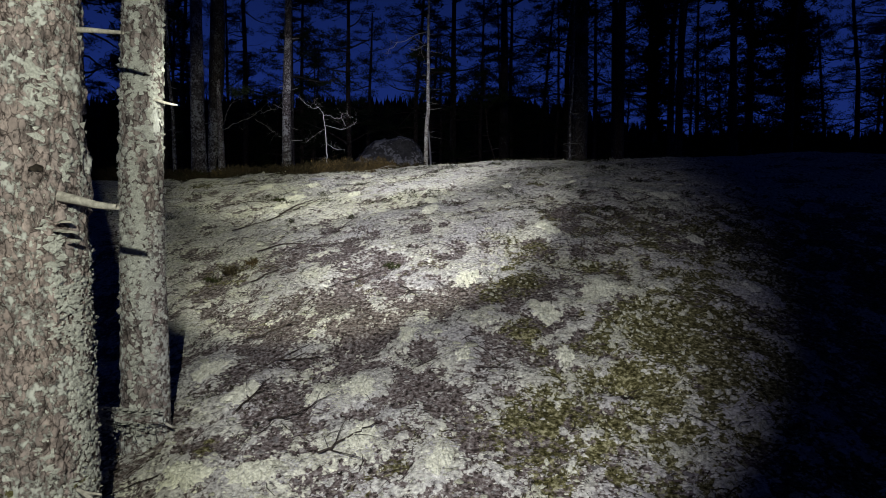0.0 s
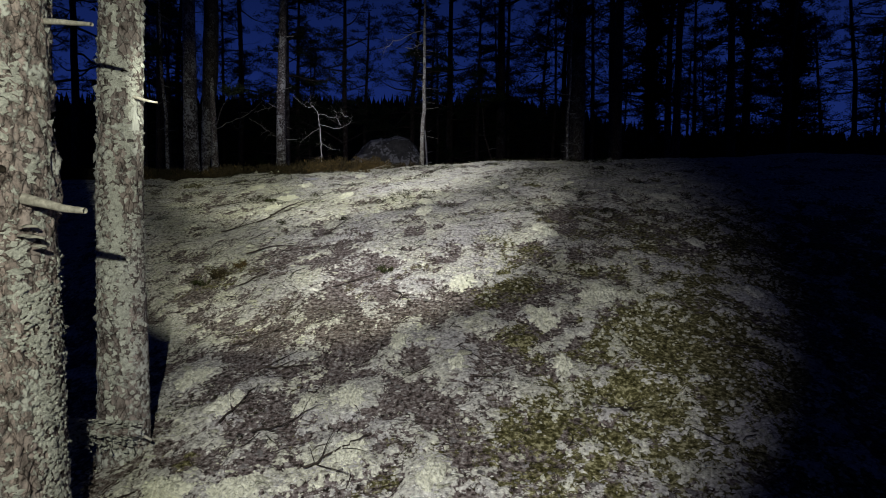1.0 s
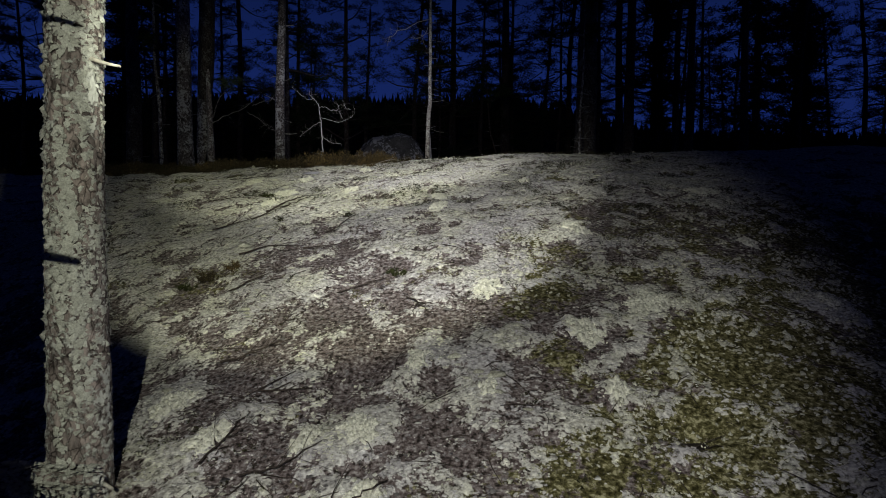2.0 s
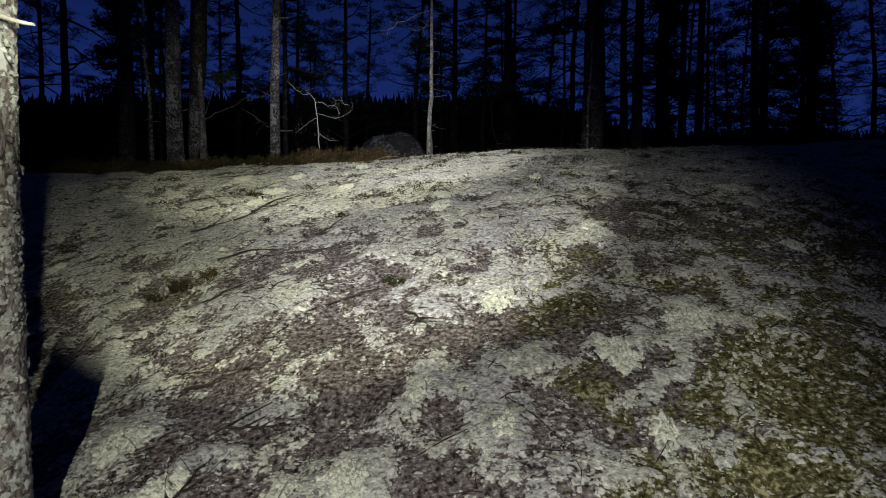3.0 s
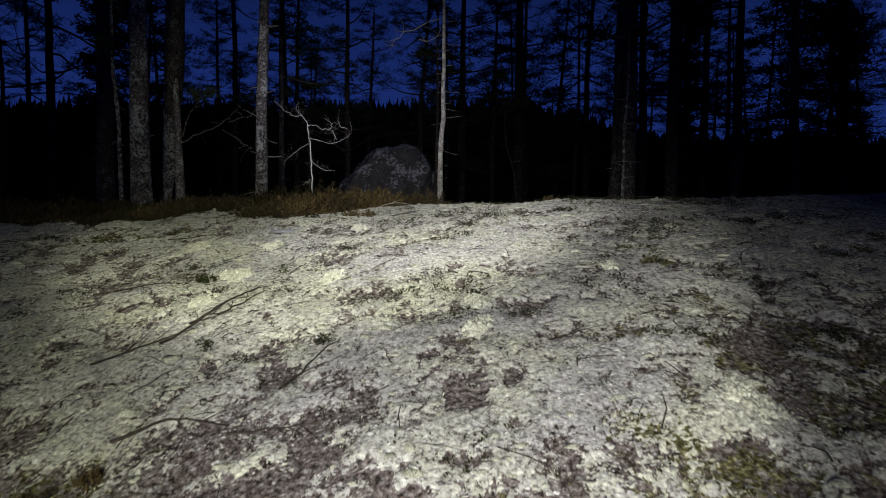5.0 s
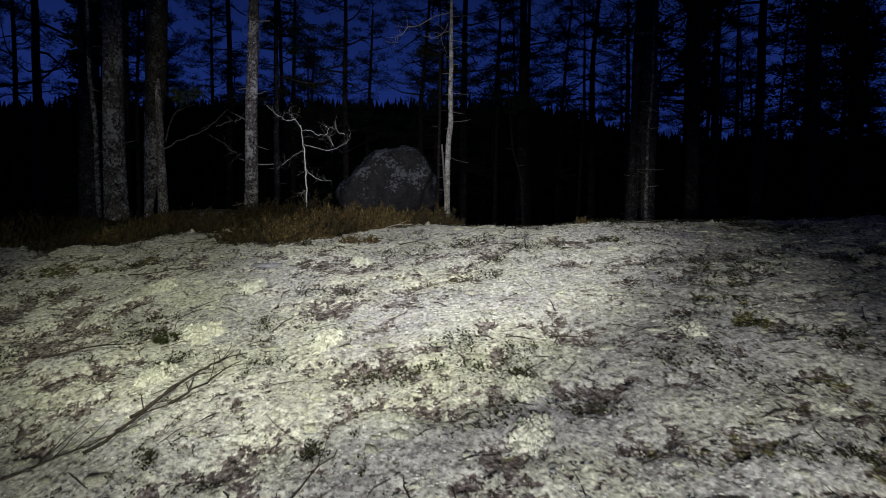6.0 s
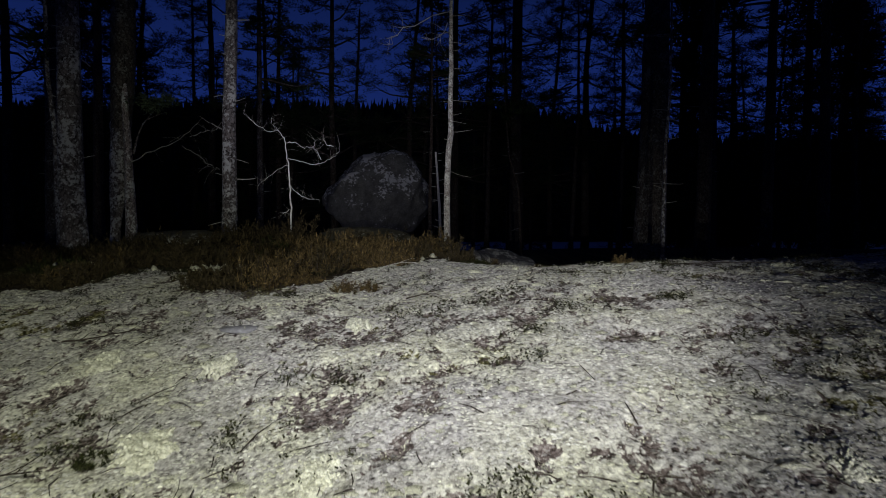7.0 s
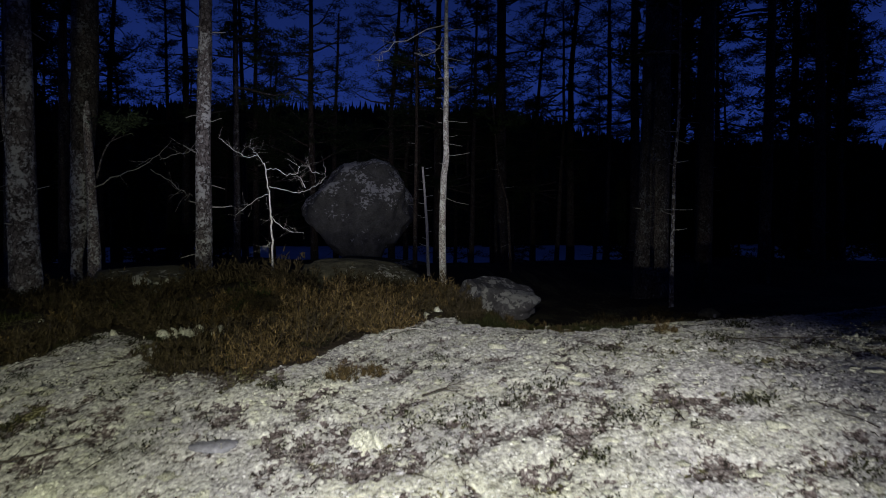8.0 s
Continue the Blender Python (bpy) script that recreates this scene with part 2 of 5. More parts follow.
def tuft_material(name, dark, light, scale=90.0, spread=0.25, tones=()):
    m, n, l, p = shader(name)
    c = coords(n)
    fine = tex_noise(n, l, c, scale, 5, 0.7)
    col = ramp(n, l, fine, [(0.34, dark), (0.6, light)])
    g = n.new("ShaderNodeNewGeometry")
    lo, hi = 1 - spread, 1 + spread * 0.35
    isl = ramp(n, l, g.outputs["Random Per Island"], [(0.0, (lo, lo * 0.99, lo * 0.95)), (1.0, (hi, hi, hi * 0.98))])
    col = blend_col(n, l, 1.0, col, isl, "MULTIPLY")
    if tones:
        col = blend_col(n, l, 1.0, col, ramp(n, l, tex_noise(n, l, c, 1.9, 4, 0.6, 0.4), tones), "MULTIPLY")
    l.new(col, p.inputs["Base Color"])
    p.inputs["Roughness"].default_value = 0.95
    p.inputs["Specular IOR Level"].default_value = 0.1
    bumped(n, l, fine, 0.9, 0.01, p)
    return m


def plain_material(name, dark, light, scale, rough=0.85, bump=0.4, distance=0.01, spec=0.2):
    m, n, l, p = shader(name)
    c = coords(n)
    f = tex_noise(n, l, c, scale, 5, 0.65)
    w = tex_noise(n, l, c, scale * 0.17, 3, 0.5)
    col = ramp(n, l, f, [(0.35, dark), (0.65, light)])
    col = blend_col(n, l, 1.0, col, ramp(n, l, w, [(0.3, (0.78, 0.78, 0.78)), (0.7, (1.1, 1.1, 1.1))]), "MULTIPLY")
    l.new(col, p.inputs["Base Color"])
    p.inputs["Roughness"].default_value = rough
    p.inputs["Specular IOR Level"].default_value = spec
    bumped(n, l, f, bump, distance, p)
    return m


def rock_material(name, dark, light, spot, amount, scale, crown=0.0):
    m, n, l, p = shader(name)
    c = coords(n)
    f = tex_noise(n, l, c, 9 * scale, 7, 0.7)
    w = tex_noise(n, l, c, 1.3 * scale, 4, 0.6)
    s = tex_noise(n, l, c, 3.1 * scale, 6, 0.66, 0.4)
    col = ramp(n, l, f, [(0.32, dark), (0.68, light)])
    col = blend_col(n, l, 1.0, col, ramp(n, l, w, [(0.3, (0.6, 0.6, 0.6)), (0.7, (1.15, 1.15, 1.15))]), "MULTIPLY")
    where = tex_noise(n, l, c, 0.45 * scale, 2, 0.5)
    both = n.new("ShaderNodeMath")
    both.operation = "MULTIPLY_ADD"
    both.inputs[1].default_value = 0.7
    l.new(where, both.inputs[0])
    l.new(s, both.inputs[2])
    # lichen grows thicker on the upper faces
    facing = n.new("ShaderNodeSeparateXYZ")
    l.new(n.new("ShaderNodeNewGeometry").outputs["Normal"], facing.inputs[0])
    thick = n.new("ShaderNodeMath")
    thick.operation = "MULTIPLY_ADD"
    thick.inputs[1].default_value = crown
    l.new(facing.outputs["Z"], thick.inputs[0])
    l.new(both.outputs[0], thick.inputs[2])
    mask = ramp(n, l, thick.outputs[0], [(amount + 0.345, (0, 0, 0)), (amount + 0.38, (1, 1, 1))])
    col = blend_col(n, l, mask, col, spot)
    l.new(col, p.inputs["Base Color"])
    p.inputs["Roughness"].default_value = 0.9
    p.inputs["Specular IOR Level"].default_value = 0.2
    bumped(n, l, f, 0.8, 0.05 / scale, p)
    return m


M_FLOOR = ground_material()
M_TUFT = tuft_material("reindeer_lichen", (0.22, 0.215, 0.175), (0.66, 0.65, 0.55), 130, 0.22)
M_CRUST = tuft_material("lichen_crust", (0.60, 0.592, 0.575), (0.83, 0.82, 0.795), 60, 0.20,
                        [(0.36, (0.70, 0.67, 0.74)), (0.47, (0.90, 0.89, 0.92)), (0.56, (1.0, 1.0, 0.98)), (0.68, (1.03, 1.03, 0.88))])
M_FLAKES = tuft_material("dead_lichen_flakes", (0.13, 0.118, 0.122), (0.34, 0.318, 0.325), 60, 0.6)
M_MOSS = tuft_material("feather_moss", (0.066, 0.060, 0.028), (0.205, 0.19, 0.098), 120, 0.4)
M_CUSHION = tuft_material("lichen_cushion", (0.52, 0.51, 0.45), (0.82, 0.81, 0.70), 60, 0.2)
M_TWIG = plain_material("dead_twig", (0.016, 0.012, 0.010), (0.060, 0.046, 0.038), 60)
M_SPRIG = tuft_material("dwarf_shrub_leaf", (0.018, 0.019, 0.009), (0.050, 0.050, 0.024), 40, 0.5)
M_CROWBERRY = tuft_material("crowberry_foliage", (0.012, 0.015, 0.006), (0.050, 0.055, 0.020), 30, 0.5)
M_HEATHER = tuft_material("heather_foliage", (0.014, 0.011, 0.006), (0.062, 0.048, 0.026), 30, 0.5)
M_HEATHER_DRY = tuft_material("dry_heather", (0.022, 0.017, 0.008), (0.145, 0.102, 0.046), 30, 0.65)
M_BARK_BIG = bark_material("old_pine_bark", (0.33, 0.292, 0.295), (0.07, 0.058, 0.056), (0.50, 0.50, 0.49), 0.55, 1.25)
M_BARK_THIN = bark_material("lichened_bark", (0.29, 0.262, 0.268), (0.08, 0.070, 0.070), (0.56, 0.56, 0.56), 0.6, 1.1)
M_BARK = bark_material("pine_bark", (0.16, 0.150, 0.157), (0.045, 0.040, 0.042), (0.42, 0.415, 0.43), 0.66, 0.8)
# darkened bark copies: weak light on far and side trunks put into colour
M_BARK_FAR_DIM = bark_material("dimmed_far_bark", (0.085, 0.068, 0.058), (0.03, 0.024, 0.021), (0.15, 0.15, 0.13), 0.25, 0.8)
M_BARK_DIM = bark_material("dimmed_pine_bark", (0.09, 0.081, 0.075), (0.03, 0.026, 0.024), (0.20, 0.20, 0.185), 0.4, 0.9)
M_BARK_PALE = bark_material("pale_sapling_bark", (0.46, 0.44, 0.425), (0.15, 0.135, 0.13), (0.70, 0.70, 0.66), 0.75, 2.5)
M_DEADWOOD = plain_material("bleached_deadwood", (0.26, 0.24, 0.22), (0.52, 0.49, 0.45), 45, 0.8, 0.5, 0.004)
M_BLEACHED = plain_material("sun_bleached_wood", (0.36, 0.345, 0.33), (0.60, 0.58, 0.555), 45, 0.8, 0.5, 0.004)
M_GREYWOOD = plain_material("grey_deadwood", (0.17, 0.16, 0.15), (0.38, 0.36, 0.33), 45, 0.85, 0.5, 0.004)
M_NEEDLE = tuft_material("pine_needles", (0.012, 0.020, 0.010), (0.040, 0.060, 0.028), 6, 0.4)
M_BOULDER = rock_material("granite_boulder", (0.10, 0.095, 0.082), (0.24, 0.233, 0.22), (0.62, 0.615, 0.60), 0.625, 2.4, 0.13)
M_ROCK = rock_material("lichened_rock", (0.10, 0.094, 0.10), (0.24, 0.225, 0.235), (0.47, 0.46, 0.44), 0.58, 3.2, 0.08)
M_SLAB = rock_material("mossy_slab", (0.050, 0.047, 0.030), (0.14, 0.13, 0.09), (0.40, 0.39, 0.34), 0.62, 2.5)
M_ICE = plain_material("snow_covered_ice", (0.78, 0.80, 0.84), (0.90, 0.92, 0.95), 0.15, 0.7, 0.1, 0.02)
M_FOREST = tuft_material("far_forest", (0.010, 0.014, 0.008), (0.030, 0.040, 0.022), 0.4, 0.4)
# near-black; on the knot hole it stands in for the shaded inside
M_PIT = plain_material("peat", (0.012, 0.009, 0.008), (0.035, 0.027, 0.022), 50)

# ---------------------------------------------------------------- the land
SLOPE = (1.6342, 2.0226, -0.8632, -0.8689, 0.3407, 0.0536)
# patches of cover: x, y, radius
LICHEN_PATCHES = ((-1.42, 3.78, 0.22), (-1.11, 3.45, 0.19), (-0.87, 2.86, 0.2), (-1.19, 2.87, 0.2), (-0.22, 3.87, 0.14), (-0.45, 3.43, 0.19),
                  (1.06, 4.27, 0.28), (0.66, 4.04, 0.22), (0.7, 3.56, 0.13), (0.9, 5.41, 0.22), (0.19, 4.55, 0.21), (-0.39, 5.25, 0.33),
                  (-1.63, 6.01, 0.39), (-2.51, 6.96, 0.46), (2.1, 5.25, 0.15), (2.15, 4.38, 0.13), (2.25, 6.37, 0.24), (-0.4, 3.03, 0.17),
                  (-0.69, 3.41, 0.13), (-0.01, 2.8, 0.14), (0.12, 3.6, 0.1), (-1.68, 7.22, 0.28), (-1.6, 7.85, 0.2), (-2.23, 8.0, 0.22),
                  (-1.72, 6.76, 0.2), (-0.98, 6.91, 0.19), (-0.25, 7.24, 0.4), (-1.0, 4.9, 0.32), (-0.75, 4.1, 0.3), (-1.35, 4.6, 0.3), (-0.5, 5.9, 0.35), (-0.25, 4.55, 0.3))
DARK_PATCHES = ((-1.16, 3.83, 0.18), (-0.88, 3.43, 0.13), (-0.1, 3.33, 0.2),
                (-0.99, 3.09, 0.16), (-0.65, 5.0, 0.25), (0.96, 3.3, 0.12), (-1.07, 7.49, 0.2), (-1.65, 8.41, 0.12), (-0.89, 6.58, 0.1), (-0.62, 6.57, 0.1), (-2.1, 9.1, 0.2), (-0.41, 8.98, 0.22), (0.1, 8.3, 0.2), (-1.3, 8.3, 0.16))
MOSS_PATCHES = ((0.48, 5.3, 0.12), (1.16, 4.69, 0.17), (0.38, 4.36, 0.2), (-1.77, 5.28, 0.28), (-0.41, 4.9, 0.14), (0.48, 3.92, 0.16),
                (0.69, 3.24, 0.28), (0.33, 3.09, 0.26), (1.04, 3.13, 0.37), (0.57, 2.88, 0.34), (1.41, 3.76, 0.37), (-1.16, 3.05, 0.08),
                (-2.3, 7.2, 0.45), (-3.34, 8.67, 0.28), (0.92, 6.98, 0.16), (-2.16, 6.95, 0.23), (-2.75, 8.8, 0.3), (-2.45, 9.6, 0.12))
MORE_LICHEN = ((-1.79, 5.74, 0.25), (-1.94, 7.94, 0.41), (-0.15, 5.4, 0.29), (0.11, 4.61, 0.22), (-0.25, 3.92, 0.15), (0.65, 4.13, 0.17), (-2.12, 5.18, 0.26), (-1.29, 3.86, 0.17), (-1.94, 4.4, 0.25), (-1.75, 8.02, 0.28), (-1.83, 7.48, 0.28), (-1.74, 6.85, 0.24), (-2.61, 9.03, 0.25), (-1.65, 8.09, 0.23), (-1.67, 7.58, 0.27), (-1.39, 3.8, 0.23), (-0.85, 2.78, 0.23), (0.68, 4.06, 0.26), (-0.29, 4.15, 0.17), (-0.36, 3.95, 0.15), (0.26, 3.98, 0.15), (0.99, 4.22, 0.22), (0.15, 3.73, 0.11), (0.09, 4.64, 0.16), (-0.93, 4.12, 0.14), (0.65, 5.79, 0.22), (0.37, 5.7, 0.2), (0.96, 6.08, 0.15), (-0.16, 6.19, 0.2), (0.07, 5.92, 0.2), (0.35, 6.18, 0.18), (0.27, 5.54, 0.14), (-0.23, 5.73, 0.13), (0.04, 5.53, 0.13), (-0.52, 6.11, 0.14))
MORE_DARK = ((-2.18, 8.89, 0.22), (-0.98, 6.67, 0.09), (-0.65, 6.66, 0.1), (-0.19, 6.54, 0.1), (0.19, 6.43, 0.1), (-0.2, 5.62, 0.12), (-0.6, 6.68, 0.12), (-0.87, 6.57, 0.12), (-0.61, 4.85, 0.29), (-0.7, 4.44, 0.19), (-1.1, 4.03, 0.17), (-0.81, 4.17, 0.13), (-0.68, 4.4, 0.16), (-0.7, 5.39, 0.17), (-0.48, 4.19, 0.35), (-1.04, 4.05, 0.24), (-0.16, 8.12, 0.13), (-0.84, 8.47, 0.09), (-1.66, 8.64, 0.1), (-2.24, 8.68, 0.13), (0.46, 8.16, 0.12), (0.13, 8.59, 0.09), (-2.16, 8.96, 0.12), (-0.9, 7.99, 0.1), (-1.29, 7.99, 0.1))
MORE_MOSS = ((-2.94, 8.04, 0.27), (-2.27, 7.46, 0.26), (-2.45, 7.25, 0.26), (-2.11, 6.89, 0.19), (0.94, 6.9, 0.14), (0.48, 4.39, 0.18), (-2.65, 8.74, 0.18), (-2.9, 6.2, 0.25))


def landform(x, y):
    """The height of the land without its small relief."""
    x, y = np.asarray(x, float), np.asarray(y, float)
    u = (np.clip(y, -1, 13) - 6) / 6
    v = np.where(x < -1, -1 - 2.5 * np.tanh((-x - 1) / 2.5), np.where(x > 1.5, 1.5 + 2 * np.tanh((x - 1.5) / 2), x)) / 3
    z = sum(c * u ** k for k, c in enumerate(SLOPE))
    z = z + 0.1872 * v - 0.289 * v * v - 0.366 * u * v - 0.0856 * u * u * v + 0.2012 * u ** 3 * v + 0.239 * v * v * u
    k = ease(11, 15, y)
    z = z * (1 - k) + (2.15 - 0.042 * (np.minimum(y, 60) - 13)) * k
    z = z + (-0.045 + 0.075 * np.clip(x, -1, 5)) * ease(5.0, 8.0, y) * (1 - ease(12, 16, y))
    z = z + 0.12 * np.exp(-((x + 1.48) ** 2 + (y - 3.2) ** 2) / 0.5)
    z = z + 0.17 * np.exp(-((x + 1.9) / 1.2) ** 2 - ((y - 12.0) / 0.75) ** 2)
    z = z + 0.13 * np.exp(-((x + 3.4) / 1.9) ** 2 - ((y - 12.9) / 1.4) ** 2)
    z = z - 0.46 * ease(-0.7, 0.3, x) * (1 - 0.35 * ease(1.5, 3.5, x)) * ease(8.6, 12.3, y) * (1 - ease(17, 24, y))
    z = z - 6.0 * ease(33, 56, y) + 31.0 * ease(132, 190, y) * (1 - 0.22 * ease(20, 70, x))
    return z


def near(patches, x, y, warp):
    best = np.zeros(np.shape(x))
    for px, py, pr in patches:
        d = np.hypot(x - px, y - py) / pr + warp
        best = np.maximum(best, 1 - ease(0.6, 1.25, d))
    return best


EDGE_X = (-7.0, -4.2, -3.25, -2.97, -2.65, -2.35, -2.0, -1.63, -1.45, -1.18, -0.82, -0.5, -0.1, 0.4, 0.9, 1.8, 4.0)
EDGE_Y = (9.7, 9.4, 9.5, 9.85, 9.95, 9.45, 9.0, 8.78, 9.1, 9.52, 9.95, 10.0, 9.75, 9.75, 10.1, 10.7, 11.0)


def heath_edge(x, y):
    """1 beyond the edge where lichen gives way to heather."""
    edge = np.interp(x, EDGE_X, EDGE_Y)
    return ease(-0.12, 0.18, y - edge + 0.6 * (fbm(x * 3.1, y * 3.1, 40, 4) - 0.5))


def cover(x, y):
    """Shares of lichen, moss and heath at a place."""
    warp = 2.4 * (fbm(x * 5, y * 5, 21, 5) - 0.5)
    up = ease(5.2, 6.8, y)
    n = fbm(x * 2.3, y * 2.3, 3, 5)
    fine = fbm(x * 8.5, y * 8.5, 33, 4)
    li = 0.425 + 0.325 * up + 0.6 * (n - 0.5) + 1.55 * (fine - 0.5) - 0.13 * ease(0.2, 1.6, x) * (1 - up)
    mo = 0.25 + 0.32 * ease(-0.2, 1.2, x) * (1 - 0.5 * up) + 1.0 * (fbm(x * 1.7, y * 1.7, 9, 4) - 0.5) + 0.6 * (fbm(x * 9, y * 9, 14, 3) - 0.5)
    a, b, c = near(LICHEN_PATCHES + MORE_LICHEN, x, y, warp), near(DARK_PATCHES + MORE_DARK, x, y, warp), near(MOSS_PATCHES + MORE_MOSS, x, y, warp)
    li = li + 0.30 * a * (1 - b) * (1 - c) - 0.19 * b - 0.22 * c
    mo = mo + 0.36 * c - 0.35 * b - 0.3 * a
    # lichen thinned along cell borders; the dark crevices stand in for shading between clumps
    d1, d2, own = cells(x * 5.2 + 0.9 * (fbm(x * 7, y * 7, 51, 3) - 0.5), y * 5.2 + 0.9 * (fbm(x * 7, y * 7, 52, 3) - 0.5), 53)
    li = li + (0.30 * ease(0.0, 0.3, d2 - d1) - 0.19 + 0.16 * (own - 0.5)) * (0.35 + 0.65 * up)
    h = heath_edge(x, y)
    li = li * (1 - h) + h * (0.02 + 0.5 * (n - 0.5))
    return np.clip(li, 0, 1), np.clip(mo, 0, 1), h


def relief(x, y):
    """The small relief: cushions of lichen, tufts and hollows."""
    li, mo, h = cover(x, y)
    d1, d2, own = cells(x * 9 + fbm(x * 20, y * 20, 5, 2), y * 9, 2)
    e1, e2, own2 = cells(x * 22, y * 22, 8)
    dome = np.clip(1 - d1 * d1 * 1.3, 0, 1) * (0.4 + 0.6 * own)
    dome2 = np.clip(1 - e1 * e1 * 1.3, 0, 1) * (0.3 + 0.7 * own2)
    a = near(LICHEN_PATCHES, x, y, 0.8 * (fbm(x * 5, y * 5, 21, 3) - 0.5))
    z = 0.08 * (fbm(x * 1.2, y * 1.2, 61, 3) - 0.5) + 0.022 * (fbm(x * 6, y * 6, 62, 4) - 0.5)
    z = z + ease(0.35, 0.75, li) * (0.010 * dome + 0.010 * dome2 + 0.010) + 0.014 * a + ease(0.4, 0.8, mo) * 0.02 * dome2
    b1, b2, bown = cells(x * 5.2 + 0.9 * (fbm(x * 7, y * 7, 51, 3) - 0.5), y * 5.2 + 0.9 * (fbm(x * 7, y * 7, 52, 3) - 0.5), 53)
    z = z + ease(5.0, 6.8, y) * (1 - h) * 0.014 * np.clip(1 - 1.2 * b1 * b1, 0, 1) * (0.4 + 0.6 * bown)
    z = z - 0.06 * np.exp(-((x - 0.96) ** 2 + (y - 3.3) ** 2) / 0.006)
    k = 1 - ease(14, 30, np.hypot(x, y - 4))
    return z * k + (1 - k) * 0.9 * (fbm(x * 0.15, y * 0.15, 63, 3) - 0.5) * ease(14, 40, np.hypot(x, y - 4))


def land(x, y):
    return landform(x, y) + relief(x, y)


def spot_z(x, y):
    return float(land(np.array([x]), np.array([y]))[0])


def spread(lo, hi, step, reach_lo, reach_hi, growth=1.14):
    mid = list(np.arange(lo, hi + step / 2, step))
    out, s = [hi], step
    while out[-1] < reach_hi:
        s *= growth
        out.append(out[-1] + s)
    back, s = [lo], step
    while back[-1] > reach_lo:
        s *= growth
        back.append(back[-1] - s)
    return np.array(back[:0:-1] + mid + out[1:])


gx = spread(-3.9, 3.2, 0.032, -320, 320)
gy = spread(2.0, 10.4, 0.032, -120, 420)
X, Y = np.meshgrid(gx, gy)
flat_x, flat_y = X.ravel(), Y.ravel()
zz = land(flat_x, flat_y)
rows_n, cols_n = X.shape
idx = (np.arange(rows_n - 1)[:, None] * cols_n + np.arange(cols_n - 1)[None, :])
quads = np.stack([idx, idx + 1, idx + cols_n + 1, idx + cols_n], -1).reshape(-1, 4)
ground_me = mesh_from("ground", np.stack([flat_x, flat_y, zz], -1), quads)
li_c, mo_c, h_c = cover(flat_x, flat_y)
attr = ground_me.color_attributes.new("cover", "FLOAT_COLOR", "POINT")
attr.data.foreach_set("color", np.stack([li_c, mo_c, h_c, np.ones_like(li_c)], -1).astype(np.float32).ravel())
tagged(part("ground", ground_me, M_FLOOR), "steep heath slope covered with pale reindeer lichen, moss and needle litter", "ground", kind="structure")

ice_bm = bmesh.new()
bmesh.ops.create_grid(ice_bm, x_segments=40, y_segments=20, size=1)
bmesh.ops.scale(ice_bm, vec=(300, 60, 1), verts=ice_bm.verts)
ice = part("water", ice_bm, M_ICE)
ice.location = (0, 100, -2.2)
tagged(ice, "frozen lake with snow on its ice beyond the trees", "lake", kind="structure")


# ---------------------------------------------------------------- tufts, twigs and sprigs on the slope
def dome_shapes(count, seed, rough=0.3, detail=2):
    """Small lumpy domes about one unit across."""
    bm = bmesh.new()
    bmesh.ops.create_icosphere(bm, subdivisions=detail, radius=0.5)
    low = [v for v in bm.verts if v.co.z < -0.12]
    bmesh.ops.delete(bm, geom=low, context="VERTS")
    bm.verts.index_update()
    base = np.array([v.co[:] for v in bm.verts])
    faces = np.array([[v.index for v in f.verts] for f in bm.faces if len(f.verts) == 3])
    bm.free()
    r = np.random.default_rng(seed)
    return [(base * (1 + rough * r.normal(0, 1, (len(base), 1))) * (1, 1, 0.85), faces) for _ in range(count)]


def scatter(shapes, xs, ys, sizes, heights, seed, sink=0.12):
    """Joins turned and scaled copies of shapes, set on the land."""
    r = np.random.default_rng(seed)
    zs = land(xs, ys)
    vs, fs, base = [], [], 0
    pick = r.integers(0, len(shapes), len(xs))
    for k, (v, f) in enumerate(shapes):
        sel = np.nonzero(pick == k)[0]
        if not len(sel):
            continue
        a = r.uniform(0, 2 * np.pi, len(sel))
        c, s = np.cos(a)[:, None], np.sin(a)[:, None]
        vx = (v[None, :, 0] * c - v[None, :, 1] * s) * sizes[sel, None] + xs[sel, None]
        vy = (v[None, :, 0] * s + v[None, :, 1] * c) * sizes[sel, None] + ys[sel, None]
        vz = (v[None, :, 2] - sink) * heights[sel, None] + zs[sel, None]
        vs.append(np.stack([vx, vy, vz], -1).reshape(-1, 3))
        fs.append((f[None] + np.arange(len(sel))[:, None, None] * len(v)).reshape(-1, 3) + base)
        base += len(sel) * len(v)
    return np.concatenate(vs), np.concatenate(fs)


def candidates(count, seed):
    """Places on the slope, denser where the path passes near."""
    r = np.random.default_rng(seed)
    return r.uniform(-4.4, 3.4, count), 1.9 + 8.9 * r.uniform(0, 1, count) ** 0.9


cx_, cy_ = candidates(60000, 1)
li_t, mo_t, h_t = cover(cx_, cy_)
keep = (li_t + rng.normal(0, 0.10, len(cx_)) > 0.50) & (h_t < 0.6)
cx_, cy_ = cx_[keep][:3200], cy_[keep][:3200]
size = rng.lognormal(math.log(0.028), 0.42, len(cx_))
v, f = scatter(dome_shapes(14, 3, 0.26), cx_, cy_, size, size * rng.uniform(0.3, 0.62, len(cx_)), 4)
tagged(part("lichen_tufts", mesh_from("lichen_tufts", v, f), M_TUFT), "pale grey reindeer lichen tufts carpeting the slope", "lichen", kind="stuff")



